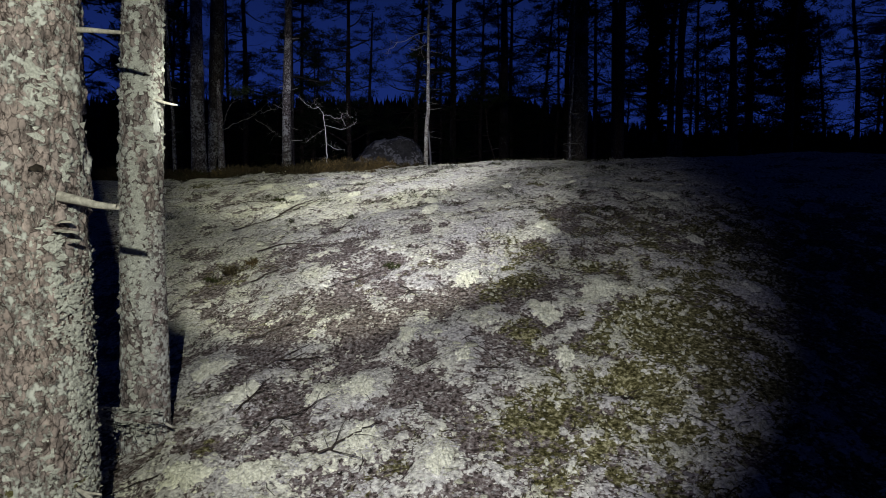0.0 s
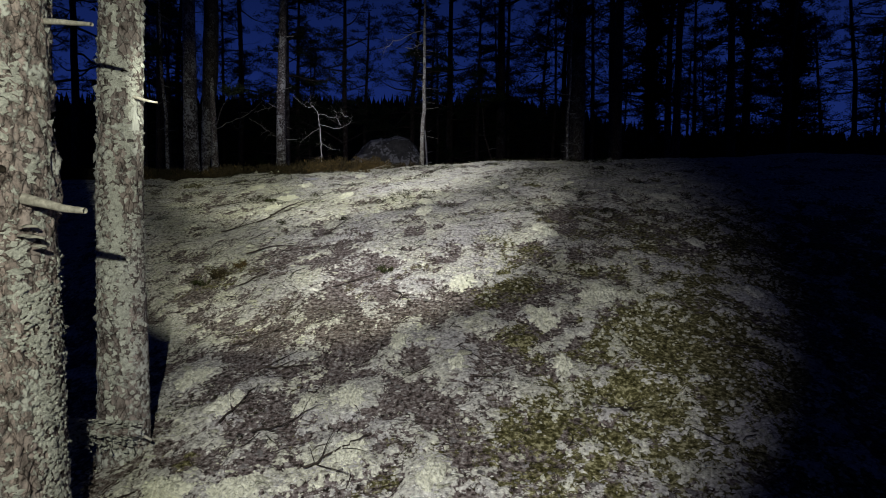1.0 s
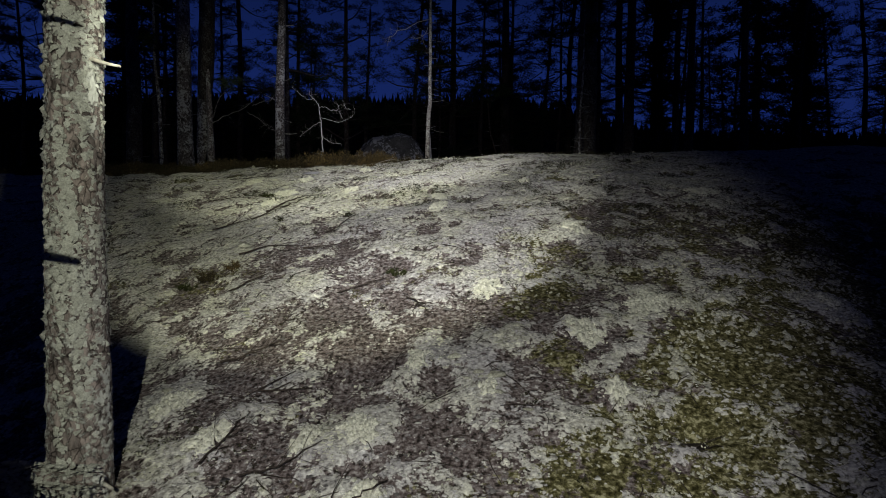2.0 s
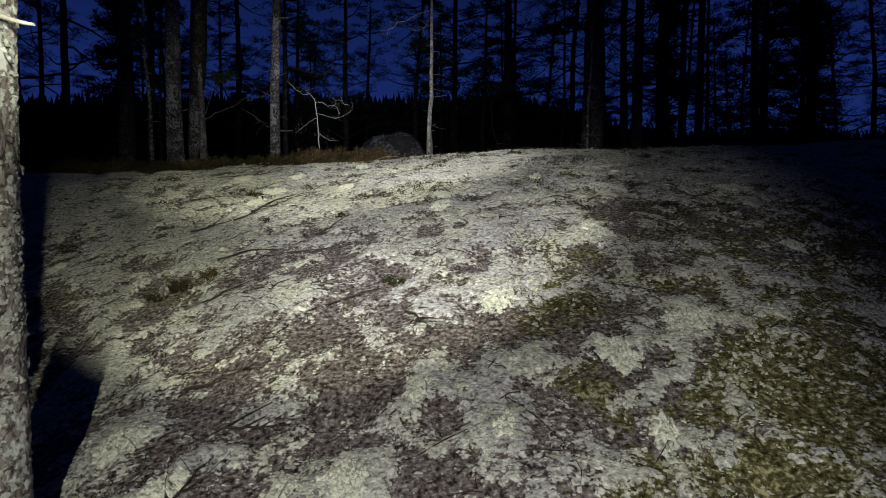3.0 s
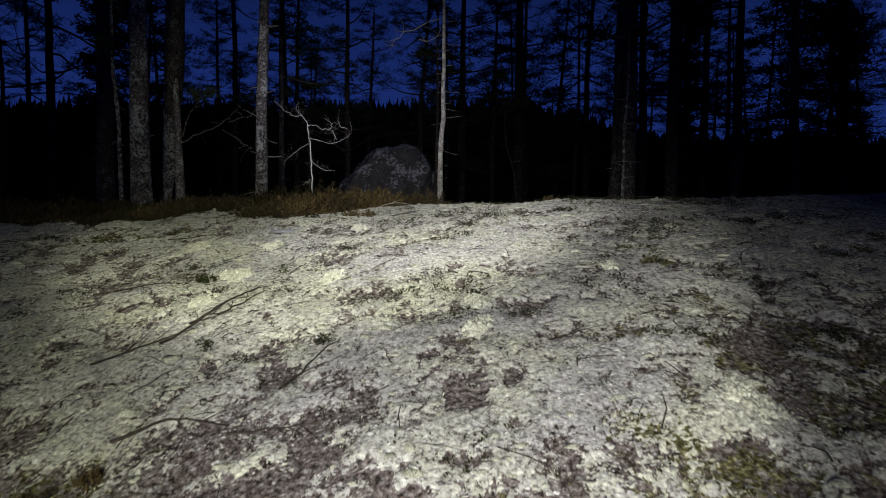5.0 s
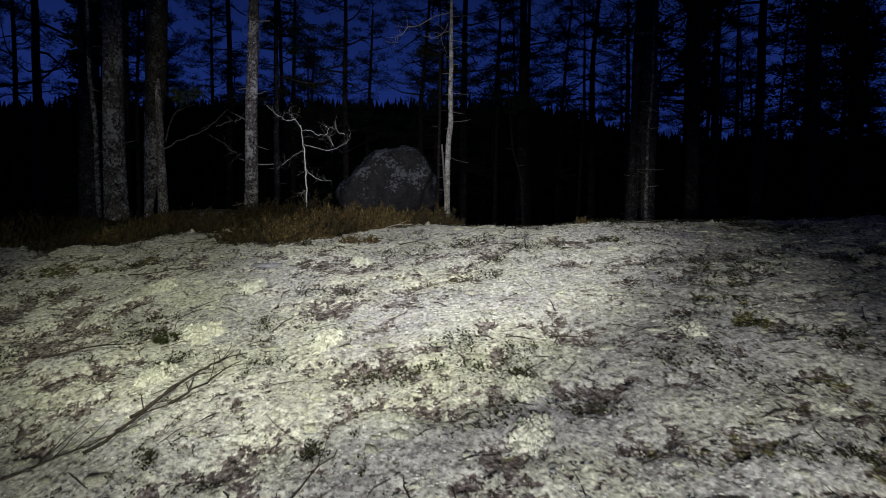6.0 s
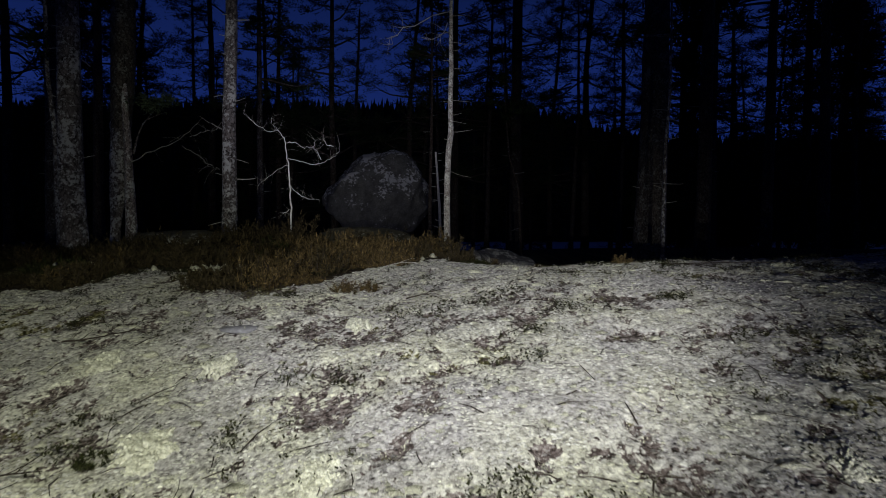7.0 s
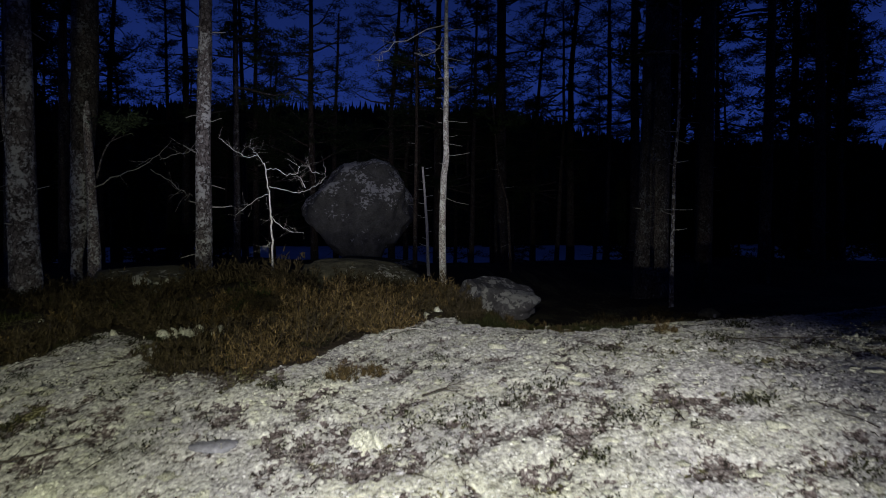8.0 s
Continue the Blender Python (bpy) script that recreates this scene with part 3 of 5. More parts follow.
def chip_shapes(count, seed):
    """Small jagged five-sided crumbs about one unit across."""
    g = np.random.default_rng(seed)
    tri = np.array([(i, (i + 1) % 5, 5) for i in range(5)])
    out = []
    for _ in range(count):
        a = np.sort(g.uniform(0, 2 * np.pi, 5)) * 0.35 + np.arange(5) * 2 * np.pi / 5 * 0.65
        rim = g.uniform(0.32, 0.62, 5)
        v = np.stack([rim * np.cos(a), rim * np.sin(a), g.uniform(-0.15, 0.22, 5)], -1)
        out.append((np.concatenate([v, [(g.normal(0, 0.16), g.normal(0, 0.16), g.uniform(0.45, 0.95))]]), tri))
    return out


# the crumbly crust of lichen, and grey flakes of dead lichen where it is thin
CHIPS = chip_shapes(24, 90)
cx_, cy_ = candidates(330000, 22)
li_t, mo_t, h_t = cover(cx_, cy_)
ragged = li_t - 0.06 + 0.75 * (fbm(cx_ * 15, cy_ * 15, 92, 3) - 0.5) + 0.35 * (fbm(cx_ * 4.2, cy_ * 4.2, 94, 3) - 0.5) + rng.normal(0, 0.11, len(cx_))
keep = (ragged > 0.50) & (h_t < 0.55)
lx_, ly_ = cx_[keep][:110000], cy_[keep][:110000]
size = rng.lognormal(math.log(0.0145), 0.32, len(lx_))
v, f = scatter(CHIPS, lx_, ly_, size, size * rng.uniform(0.15, 0.45, len(lx_)), 24, 0.02)
tagged(part("lichen_crust", mesh_from("lichen_crust", v, f), M_CRUST), "crumbly pale reindeer lichen crust over the slope", "lichen", kind="stuff")
keep = (ragged < 0.47) & (h_t < 0.5) & (mo_t < 0.62)
lx_, ly_ = cx_[keep][:30000], cy_[keep][:30000]
size = rng.lognormal(math.log(0.014), 0.45, len(lx_))
v, f = scatter(CHIPS, lx_, ly_, size, size * rng.uniform(0.2, 0.5, len(lx_)), 25, 0.02)
tagged(part("lichen_flakes", mesh_from("lichen_flakes", v, f), M_FLAKES), "grey flakes of dead lichen among the litter", "lichen", kind="stuff")

cx_, cy_ = candidates(40000, 2)
li_t, mo_t, h_t = cover(cx_, cy_)
keep = (mo_t + rng.normal(0, 0.08, len(cx_)) > 0.52) & (li_t < 0.55) & (h_t < 0.6)
cx_, cy_ = cx_[keep][:7000], cy_[keep][:7000]
size = rng.lognormal(math.log(0.022), 0.4, len(cx_))
v, f = scatter(dome_shapes(8, 5, 0.45, 1), cx_, cy_, size, size * 0.8, 6)
tagged(part("moss_tufts", mesh_from("moss_tufts", v, f), M_MOSS), "olive green moss tufts between the lichen", "moss", kind="stuff")


def cushion(x, y, r, seed, lift=0.0):
    """One lichen cushion: a low ragged mat with a lobed, crumbly top."""
    g = np.random.default_rng(seed)
    rings, sides = 14, 64
    ang = np.arange(sides) * 2 * np.pi / sides
    rim = 0.8 + 0.22 * np.sin(2 * ang + g.uniform(0, 6)) + 0.13 * np.sin(5 * ang + g.uniform(0, 6)) + 0.09 * np.sin(9 * ang + g.uniform(0, 6)) + g.normal(0, 0.05, sides)
    d = np.linspace(0.02, 1, rings)[:, None]
    px = x + r * d * rim * np.cos(ang) + g.normal(0, 0.0015, (rings, sides))
    py = y + r * d * rim * np.sin(ang) + g.normal(0, 0.0015, (rings, sides))
    lobes = np.clip(1 - cells(px * 16, py * 16, seed)[0] ** 2 * 1.6, 0, 1)
    crumbs = np.clip(1 - cells(px * 45, py * 45, seed + 2)[0] ** 2 * 1.6, 0, 1)
    z = land(px, py) - 0.014 + (1 - d ** 4) * (lift + 0.014 + 0.013 * lobes + 0.012 * crumbs + g.normal(0, 0.002, (rings, sides)))
    z0 = spot_z(x, y)
    v = np.stack([px - x, py - y, z - z0], -1).reshape(-1, 3)
    i, j = np.arange(rings - 1)[:, None] * sides, np.arange(sides)[None, :]
    k = (j + 1) % sides
    f = np.stack([i + j, i + k, i + sides + k, i + sides + j], -1).reshape(-1, 4)
    f = np.concatenate([f[:, (0, 1, 2)], f[:, (0, 2, 3)]])
    n = int(5200 * r * r / 0.04 * 0.16) + 60
    a, e = g.uniform(0, 2 * np.pi, n), np.sqrt(g.uniform(0, 1, n))
    rr = r * 1.06 * e * np.interp(a, ang, rim)
    bits, extra = [v], [f]
    for q in range(n):
        cv, cf = CHIPS[q % 24]
        sz = g.lognormal(math.log(0.017), 0.35)
        x0, y0 = rr[q] * math.cos(a[q]), rr[q] * math.sin(a[q])
        ring = min(rings - 1, int(e[q] * rings))
        base = v[ring * sides + int(a[q] / (2 * np.pi) * sides) % sides, 2]
        extra.append(cf + rings * sides + 6 * q)
        bits.append(cv * (sz, sz, sz * g.uniform(0.4, 0.8)) + (x0, y0, base - 0.002))
    v, f = np.concatenate(bits), np.concatenate(extra)
    ob = part("lichen_cushion", mesh_from("lichen_cushion", v, f), M_CUSHION)
    ob.location = (x, y, z0)
    return tagged(ob, "low cream-white mat of reindeer lichen on the slope", "lichen", "lichen cushions")


for k, (x, y, r) in enumerate(LICHEN_PATCHES):
    if r < 0.3:
        cushion(x, y, r * 0.62, 100 + k)
for k in range(6):
    cushion(rng.uniform(-3.4, 1.8), rng.uniform(5.6, 9.0), rng.uniform(0.07, 0.14), 200 + k)

# small dark sprigs of dwarf shrubs: three or four crossing leaves on a stem
def sprig_shapes(count, seed):
    r = np.random.default_rng(seed)
    out = []
    for _ in range(count):
        vs, fs = [], []
        for s in range(9):
            b = r.normal(0, 0.22, 2)
            a, t, h = r.uniform(0, 6.28), r.uniform(0.3, 1.0), r.uniform(0.15, 0.35)
            p = np.array((*b, r.uniform(0.0, 0.7)))
            d = np.array((math.cos(a) * t, math.sin(a) * t, r.uniform(0.2, 0.9)))
            d *= h / np.linalg.norm(d)
            w = np.array((-math.sin(a), math.cos(a), 0)) * 0.07
            n0 = len(vs)
            vs += [p, p + d * 0.5 + w, p + d, p + d * 0.5 - w]
            fs += [(n0, n0 + 1, n0 + 2), (n0, n0 + 2, n0 + 3)]
        out.append((np.array(vs), np.array(fs)))
    return out


cx_, cy_ = candidates(40000, 12)
li_t, mo_t, h_t = cover(cx_, cy_)
clump = fbm(cx_ * 3.1, cy_ * 3.1, 77, 4)
keep = (clump + rng.normal(0, 0.05, len(cx_)) > 0.60) & (h_t < 0.7)
cx_, cy_ = cx_[keep][:2600], cy_[keep][:2600]
size = rng.uniform(0.035, 0.085, len(cx_))
v, f = scatter(sprig_shapes(8, 8), cx_, cy_, size * 0.9, size * 0.6, 9, 0.0)
tagged(part("dwarf_shrub_sprigs", mesh_from("dwarf_shrub_sprigs", v, f, False), M_SPRIG), "dark sprigs of dwarf shrubs growing through lichen", "shrub", kind="stuff")

# lacy branchlets of lichen, thickest along the edges of its patches
cx_, cy_ = candidates(60000, 32)
li_t, mo_t, h_t = cover(cx_, cy_)
keep = (np.abs(li_t + rng.normal(0, 0.12, len(cx_)) - 0.52) < 0.13) & (h_t < 0.5)
cx_, cy_ = cx_[keep][:6000], cy_[keep][:6000]
size = rng.uniform(0.022, 0.055, len(cx_))
v, f = scatter(sprig_shapes(10, 31), cx_, cy_, size, size * 0.8, 34, -0.02)
tagged(part("lichen_branchlets", mesh_from("lichen_branchlets", v, f, False), M_TUFT), "fine pale branching lichen along the edges of patches", "lichen", kind="stuff")

# darker clumps of dwarf shrubs near the crest
kx, ky = rng.uniform(-3.2, 3.0, 95), rng.uniform(5.6, 10.4, 95)
cx_ = np.repeat(kx, 22) + rng.normal(0, 1, 95 * 22) * np.repeat(rng.uniform(0.025, 0.10, 95), 22)
cy_ = np.repeat(ky, 22) + rng.normal(0, 1, 95 * 22) * np.repeat(rng.uniform(0.02, 0.06, 95), 22)
size = rng.uniform(0.04, 0.085, len(cx_))
v, f = scatter(sprig_shapes(8, 28), cx_, cy_, size, size * 0.65, 29, 0.0)
tagged(part("dwarf_shrub_clumps", mesh_from("dwarf_shrub_clumps", v, f, False), M_SPRIG), "dark clumps of dwarf shrubs growing out of lichen", "shrub", kind="stuff")

# pale lichen heads dotted through the feather moss, in loose clusters
mr = np.random.default_rng(77)
cx, cy = mr.uniform(0.1, 2.7, 420), mr.uniform(2.3, 5.6, 420)
keep = cover(cx, cy)[1] > 0.5
cx, cy = cx[keep], cy[keep]
kx = np.repeat(cx, 9) + mr.normal(0, 0.045, 9 * len(cx))
ky = np.repeat(cy, 9) + mr.normal(0, 0.045, 9 * len(cx))
size = np.repeat(mr.uniform(0.8, 2.0, len(cx)), 9) * mr.uniform(0.006, 0.020, 9 * len(cx))
v, f = scatter(dome_shapes(10, 45, 0.42), kx, ky, size, size * mr.uniform(0.7, 1.3, len(kx)), 46)
tagged(part("lichen_heads", mesh_from("lichen_heads", v, f), M_TUFT), "small pale lichen heads scattered through olive moss", "lichen", kind="stuff")

# ragged lichen growing up among the heather
kx = np.concatenate([rng.normal(-2.32, 0.12, 60), rng.normal(-2.12, 0.05, 22), rng.normal(-0.62, 0.12, 6), rng.normal(-3.3, 0.3, 20)])
ky = np.concatenate([rng.normal(10.0, 0.05, 60), rng.normal(10.1, 0.05, 22), rng.normal(10.3, 0.08, 6), rng.normal(10.6, 0.25, 20)])
size = rng.uniform(0.018, 0.055, len(kx))
v, f = scatter(dome_shapes(10, 43, 0.42), kx, ky, size, size * rng.uniform(1.0, 2.2, len(kx)), 44)
tagged(part("lichen_clumps", mesh_from("lichen_clumps", v, f), M_TUFT), "ragged pale lichen growing up among heather", "lichen", kind="stuff")

# moss shoots and dry blades
def blade_shapes(count, seed):
    r = np.random.default_rng(seed)
    out = []
    for _ in range(count):
        vs, fs = [], []
        for s in range(7):
            b = np.array((*r.normal(0, 0.3, 2), 0.0))
            a = r.uniform(0, 6.28)
            d = np.array((math.cos(a) * 0.5, math.sin(a) * 0.5, r.uniform(0.5, 1.0)))
            w = np.array((-math.sin(a), math.cos(a), 0)) * 0.05
            n0 = len(vs)
            vs += [b - w, b + w, b + d * 0.6 + w * 0.7, b + d]
            fs += [(n0, n0 + 1, n0 + 2), (n0, n0 + 2, n0 + 3)]
        out.append((np.array(vs), np.array(fs)))
    return out


cx_, cy_ = candidates(30000, 13)
li_t, mo_t, h_t = cover(cx_, cy_)
keep = (mo_t > 0.4) & (li_t < 0.6)
cx_, cy_ = cx_[keep][:3600], cy_[keep][:3600]
size = rng.uniform(0.014, 0.032, len(cx_))
v, f = scatter(blade_shapes(8, 18), cx_, cy_, size, size, 19, 0.0)
tagged(part("moss_shoots", mesh_from("moss_shoots", v, f, False), M_MOSS), "olive moss shoots and dry blades on the slope", "moss", kind="stuff")

# needles and small twigs lying about
cx_, cy_ = candidates(9000, 14)
paths = []
tr = np.random.default_rng(15)
tz = land(cx_, cy_)
for k in range(1500):
    a, ln = tr.uniform(0, 6.28), tr.lognormal(math.log(0.09), 0.5)
    r0 = tr.uniform(0.0012, 0.003)
    ex, ey = cx_[k] + math.cos(a) * ln, cy_[k] + math.sin(a) * ln
    ez = spot_z(ex, ey) if k < 600 else tz[k] + (landform(ex, ey) - landform(cx_[k], cy_[k]))
    mx, my, mz = (cx_[k] + ex) / 2 + tr.normal(0, 0.01), (cy_[k] + ey) / 2, (tz[k] + ez) / 2 + 0.008
    paths.append(np.array([(cx_[k], cy_[k], tz[k] + 0.004, r0), (mx, my, mz + 0.004, r0), (ex, ey, ez + 0.006, r0 * 0.6)]))
v, f = tubes(paths, 4)
tagged(part("twig_litter", mesh_from("twig_litter", v, f), M_TWIG), "fine dark twigs and stalks strewn over lichen", "twigs", kind="stuff")


def fallen_branch(points, radius, seed, twigs=5):
    """A dead branch lying on the slope, with side twigs."""
    r = np.random.default_rng(seed)
    pts = np.array(points, float)
    t = np.linspace(0, len(pts) - 1, 5 * len(pts))
    xs = np.interp(t, np.arange(len(pts)), pts[:, 0]) + r.normal(0, 0.008, len(t))
    ys = np.interp(t, np.arange(len(pts)), pts[:, 1]) + r.normal(0, 0.008, len(t))
    zs = np.convolve(np.pad(land(xs, ys), 2, mode="edge"), np.ones(5) / 5, "valid") + radius + 0.018
    rad = 0.75 * radius * np.linspace(1, 0.3, len(t))
    x0, y0, z0 = xs[0], ys[0], zs[0]
    top = thing("fallen_branch", "thin dark dead branch lying on lichen", "branch", (x0, y0, z0), "fallen branches")
    part("stem", tube_mesh("stem", [np.stack([xs - x0, ys - y0, zs - z0, rad], -1)], 6), M_TWIG, top)
    for k in range(twigs):
        i = int(r.integers(2, len(t) - 2))
        d = np.array((xs[i + 1] - xs[i - 1], ys[i + 1] - ys[i - 1], 0.0))
        a = r.choice((-1, 1)) * r.uniform(0.5, 1.0)
        d = np.array((d[0] * math.cos(a) - d[1] * math.sin(a), d[0] * math.sin(a) + d[1] * math.cos(a), 0.0))
        d /= np.linalg.norm(d) + 1e-9
        ln = r.uniform(0.08, 0.25)
        slope = (landform(xs[i] + d[0] * ln, ys[i] + d[1] * ln) - landform(xs[i], ys[i])) / ln
        part("twig", tube_mesh("twig", [bough((xs[i] - x0, ys[i] - y0, zs[i] - z0), (d[0], d[1], slope + 0.08), ln, rad[i] * 0.6, 0, 0.1, 5, 0.4, seed + k)], 5), M_TWIG, top)


for k, (pts, rad) in enumerate((
        (((-1.62, 5.5), (-1.43, 5.62), (-1.15, 5.5)), 0.010), (((-1.15, 5.45), (-0.7, 5.47)), 0.007), (((-1.74, 6.19), (-1.41, 6.91)), 0.009),
        (((-2.05, 6.12), (-1.6, 6.35)), 0.008), (((-0.6, 2.93), (-0.44, 3.0), (-0.3, 3.1)), 0.008), (((-1.29, 4.13), (-0.95, 4.2)), 0.009),
        (((-1.08, 3.25), (-0.98, 3.6)), 0.007), (((-0.3, 4.5), (-0.15, 4.25)), 0.008), (((-1.66, 6.40), (-1.50, 6.7), (-1.36, 6.86)), 0.010),
        (((-1.52, 6.45), (-1.35, 6.75)), 0.008), (((-0.75, 8.5), (-0.5, 8.62)), 0.007), (((-1.0, 3.8), (-0.7, 3.75)), 0.008),
        (((-1.0, 5.7), (-0.8, 6.1)), 0.007), (((-2.4, 7.0), (-2.0, 7.15)), 0.009), (((-0.9, 3.2), (-0.6, 3.35)), 0.006), (((0.2, 5.9), (0.5, 6.05)), 0.005),
        (((-1.5, 4.9), (-1.2, 5.15)), 0.008), (((-0.75, 4.65), (-0.45, 4.8)), 0.007), (((-2.6, 8.3), (-2.2, 8.45)), 0.008))):
    fallen_branch(pts, rad, 300 + 20 * k, 3 + k % 4)

# a pale bare twig arching out of the lichen at the crest
arch_x, arch_y = -0.80, 9.55
arch_z = spot_z(arch_x, arch_y)
arching = thing("arching_twig", "thin pale bare twig arching out of the lichen", "twig", (arch_x, arch_y, arch_z))
t_ = np.linspace(0, 1, 12)
part("stem", tube_mesh("stem", [np.stack([-0.18 + 0.42 * t_, 0.02 * np.sin(5 * t_), 0.055 * np.sin(np.pi * t_) ** 0.8 - 0.01, 0.0036 - 0.002 * t_], -1)], 6), M_DEADWOOD, arching)
part("side_twig", tube_mesh("side_twig", [bough((-0.05, 0, 0.035), (0.8, -0.2, 0.2), 0.12, 0.002, -0.5, 0.1, 6, 0.4, 95)], 5), M_DEADWOOD, arching)

# ---------------------------------------------------------------- trees
def trunk_mesh(name, axis, sides, rings, furrow=0.0, seed=0, plate=14.0, flare=0.0, detail_to=1e9):
    """A trunk along axis rows x, y, z, radius; bark relief from plates and furrows."""
    axis = np.asarray(axis, float)
    s = np.r_[0, np.cumsum(np.linalg.norm(np.diff(axis[:, :3], axis=0), axis=1))]
    top = s[-1]
    if detail_to < top:
        t = np.r_[np.linspace(0, detail_to, rings, endpoint=False), np.linspace(detail_to, top, 30)]
    else:
        t = np.linspace(0, top, rings)
    cols = [np.interp(t, s, axis[:, k]) for k in range(4)]
    ang = np.arange(sides) * 2 * np.pi / sides
    A, T = np.meshgrid(ang, t)
    R = np.repeat(cols[3][:, None], sides, 1)
    mean = axis[0, 3]
    R = R * (1 + 0.05 * np.sin(2 * A + seed) + 0.03 * np.sin(3 * A + T * 1.7 + seed))
    R = R * (1 + flare * np.exp(-T / 0.25) * (1 + 0.35 * np.sin(4 * A + seed)))
    if furrow:
        ca, sa = np.cos(A) * mean * plate, np.sin(A) * mean * plate
        u, w = A * mean * plate, T * plate * 0.42
        seam = ease(0.0, 1.0, A / (2 * np.pi) * 12) * ease(0.0, 1.0, (1 - A / (2 * np.pi)) * 12)
        wu, ww = u + 0.55 * (fbm(u * 0.9, w * 0.9, seed + 3, 3) - 0.5), w + 0.8 * (fbm(u, w, seed + 4, 3) - 0.5)
        d1, d2, own = cells(wu, ww, seed)
        e1, e2, own2 = cells(wu * 2.3 + 7, ww * 1.9, seed + 6)
        crack = ease(0.0, 0.10, d2 - d1)
        chip = ease(0.0, 0.12, e2 - e1)
        flakes = fbm(u * 5.1, w * 7.1, seed + 9, 4)
        worn = fbm(u * 0.35, w * 0.35, seed + 12, 3)
        h = crack * (0.35 + 0.65 * own) * ease(0.25, 0.6, worn) + 0.45 * chip * own2 + 0.55 * (flakes - 0.5) - 0.7
        R = R + furrow * h * (0.4 + 0.6 * seam) + 0.4 * furrow * (fbm(ca + 40, sa + w, seed + 2, 3) - 0.5)
    V = np.stack([cols[0][:, None] + R * np.cos(A), cols[1][:, None] + R * np.sin(A), np.repeat(cols[2][:, None], sides, 1)], -1)
    n = len(t)
    i = np.arange(n - 1)[:, None] * sides
    j = np.arange(sides)[None, :]
    k = (j + 1) % sides
    F = np.stack([i + j, i + k, i + sides + k, i + sides + j], -1).reshape(-1, 4)
    return mesh_from(name, V.reshape(-1, 3), F)


def axis_rows(points, r0, r1, steps=24, sway=0.0, seed=0):
    """An axis through points x, y, z with a radius from r0 to r1."""
    p = np.array(points, float)
    t = np.linspace(0, len(p) - 1, steps)
    out = np.stack([np.interp(t, np.arange(len(p)), p[:, k]) for k in range(3)], -1)
    r = np.random.default_rng(seed)
    out[:, :2] += sway * np.cumsum(r.normal(0, 1, (steps, 2)), axis=0) / steps ** 0.5
    z = (out[:, 2] - out[0, 2]) / (out[-1, 2] - out[0, 2])
    return np.concatenate([out, (r0 + (r1 - r0) * z ** 0.8)[:, None]], 1)


def needles(points, size, per, seed, thick=0.13, pad=(1.0, 1.0, 1.0)):
    """Bunches of needles round the points: thin long triangles."""
    r = np.random.default_rng(seed)
    p = np.repeat(np.asarray(points, float), per, 0)
    n = len(p)
    d = r.normal(0, 1, (n, 3)) * (1, 1, 0.55) + (0, 0, 0.2)
    d /= np.linalg.norm(d, axis=1)[:, None]
    ln = size * r.uniform(0.6, 1.25, n)[:, None]
    side = np.cross(d, r.normal(0, 1, (n, 3)))
    side /= np.linalg.norm(side, axis=1)[:, None]
    w = side * ln * thick
    start = p + d * ln * 0.05 + r.normal(0, size * 0.35, (n, 3)) * pad
    v = np.stack([start - w, start + w, start + d * ln], 1).reshape(-1, 3)
    f = np.arange(3 * n).reshape(-1, 3)
    return v, f


def crown_parts(height, first, reach, boughs, seed, size=0.25, per=6, base=(0, 0), clumps=10, droop=0.15, thick=0.13, pad=(1.0, 1.0, 1.0)):
    """Limbs and needle bunches of a pine, round a trunk that stands at base."""
    r = np.random.default_rng(seed)
    limbs, tips = [], []
    for k in range(boughs):
        t = r.uniform(0, 1) ** 0.85
        z = first + (height - first) * t
        a = r.uniform(0, 2 * np.pi)
        ln = reach * (1 - 0.6 * t) * r.uniform(0.45, 1.1)
        head = (math.cos(a), math.sin(a), r.uniform(-0.35, 0.35))
        b = bough((base[0], base[1], z), head, ln, 0.018 + 0.016 * ln, r.uniform(-droop, 0.5), 0.15, 5, 0.2, seed * 97 + k)
        limbs.append(b)
        for q in range(int(2 + 1.5 * ln)):
            i = int(r.integers(2, 6))
            side = (math.cos(a + r.uniform(-1.2, 1.2)), math.sin(a + r.uniform(-1.2, 1.2)), r.uniform(-0.3, 0.5))
            c = bough(b[i, :3], side, ln * r.uniform(0.18, 0.42), 0.010, 0.2, 0.2, 2, 0.4, seed * 131 + 17 * k + q)
            limbs.append(c)
            tips += [c[-1, :3], c[-2, :3], (c[-1, :3] + c[-2, :3]) / 2]
        tips += [b[-1, :3], b[-2, :3]]
    tips = np.array(tips)
    want = boughs * clumps
    if len(tips) > want:
        tips = tips[r.permutation(len(tips))[:want]]
    v, f = needles(tips, size, per, seed + 5, thick, pad)
    return limbs, v, f


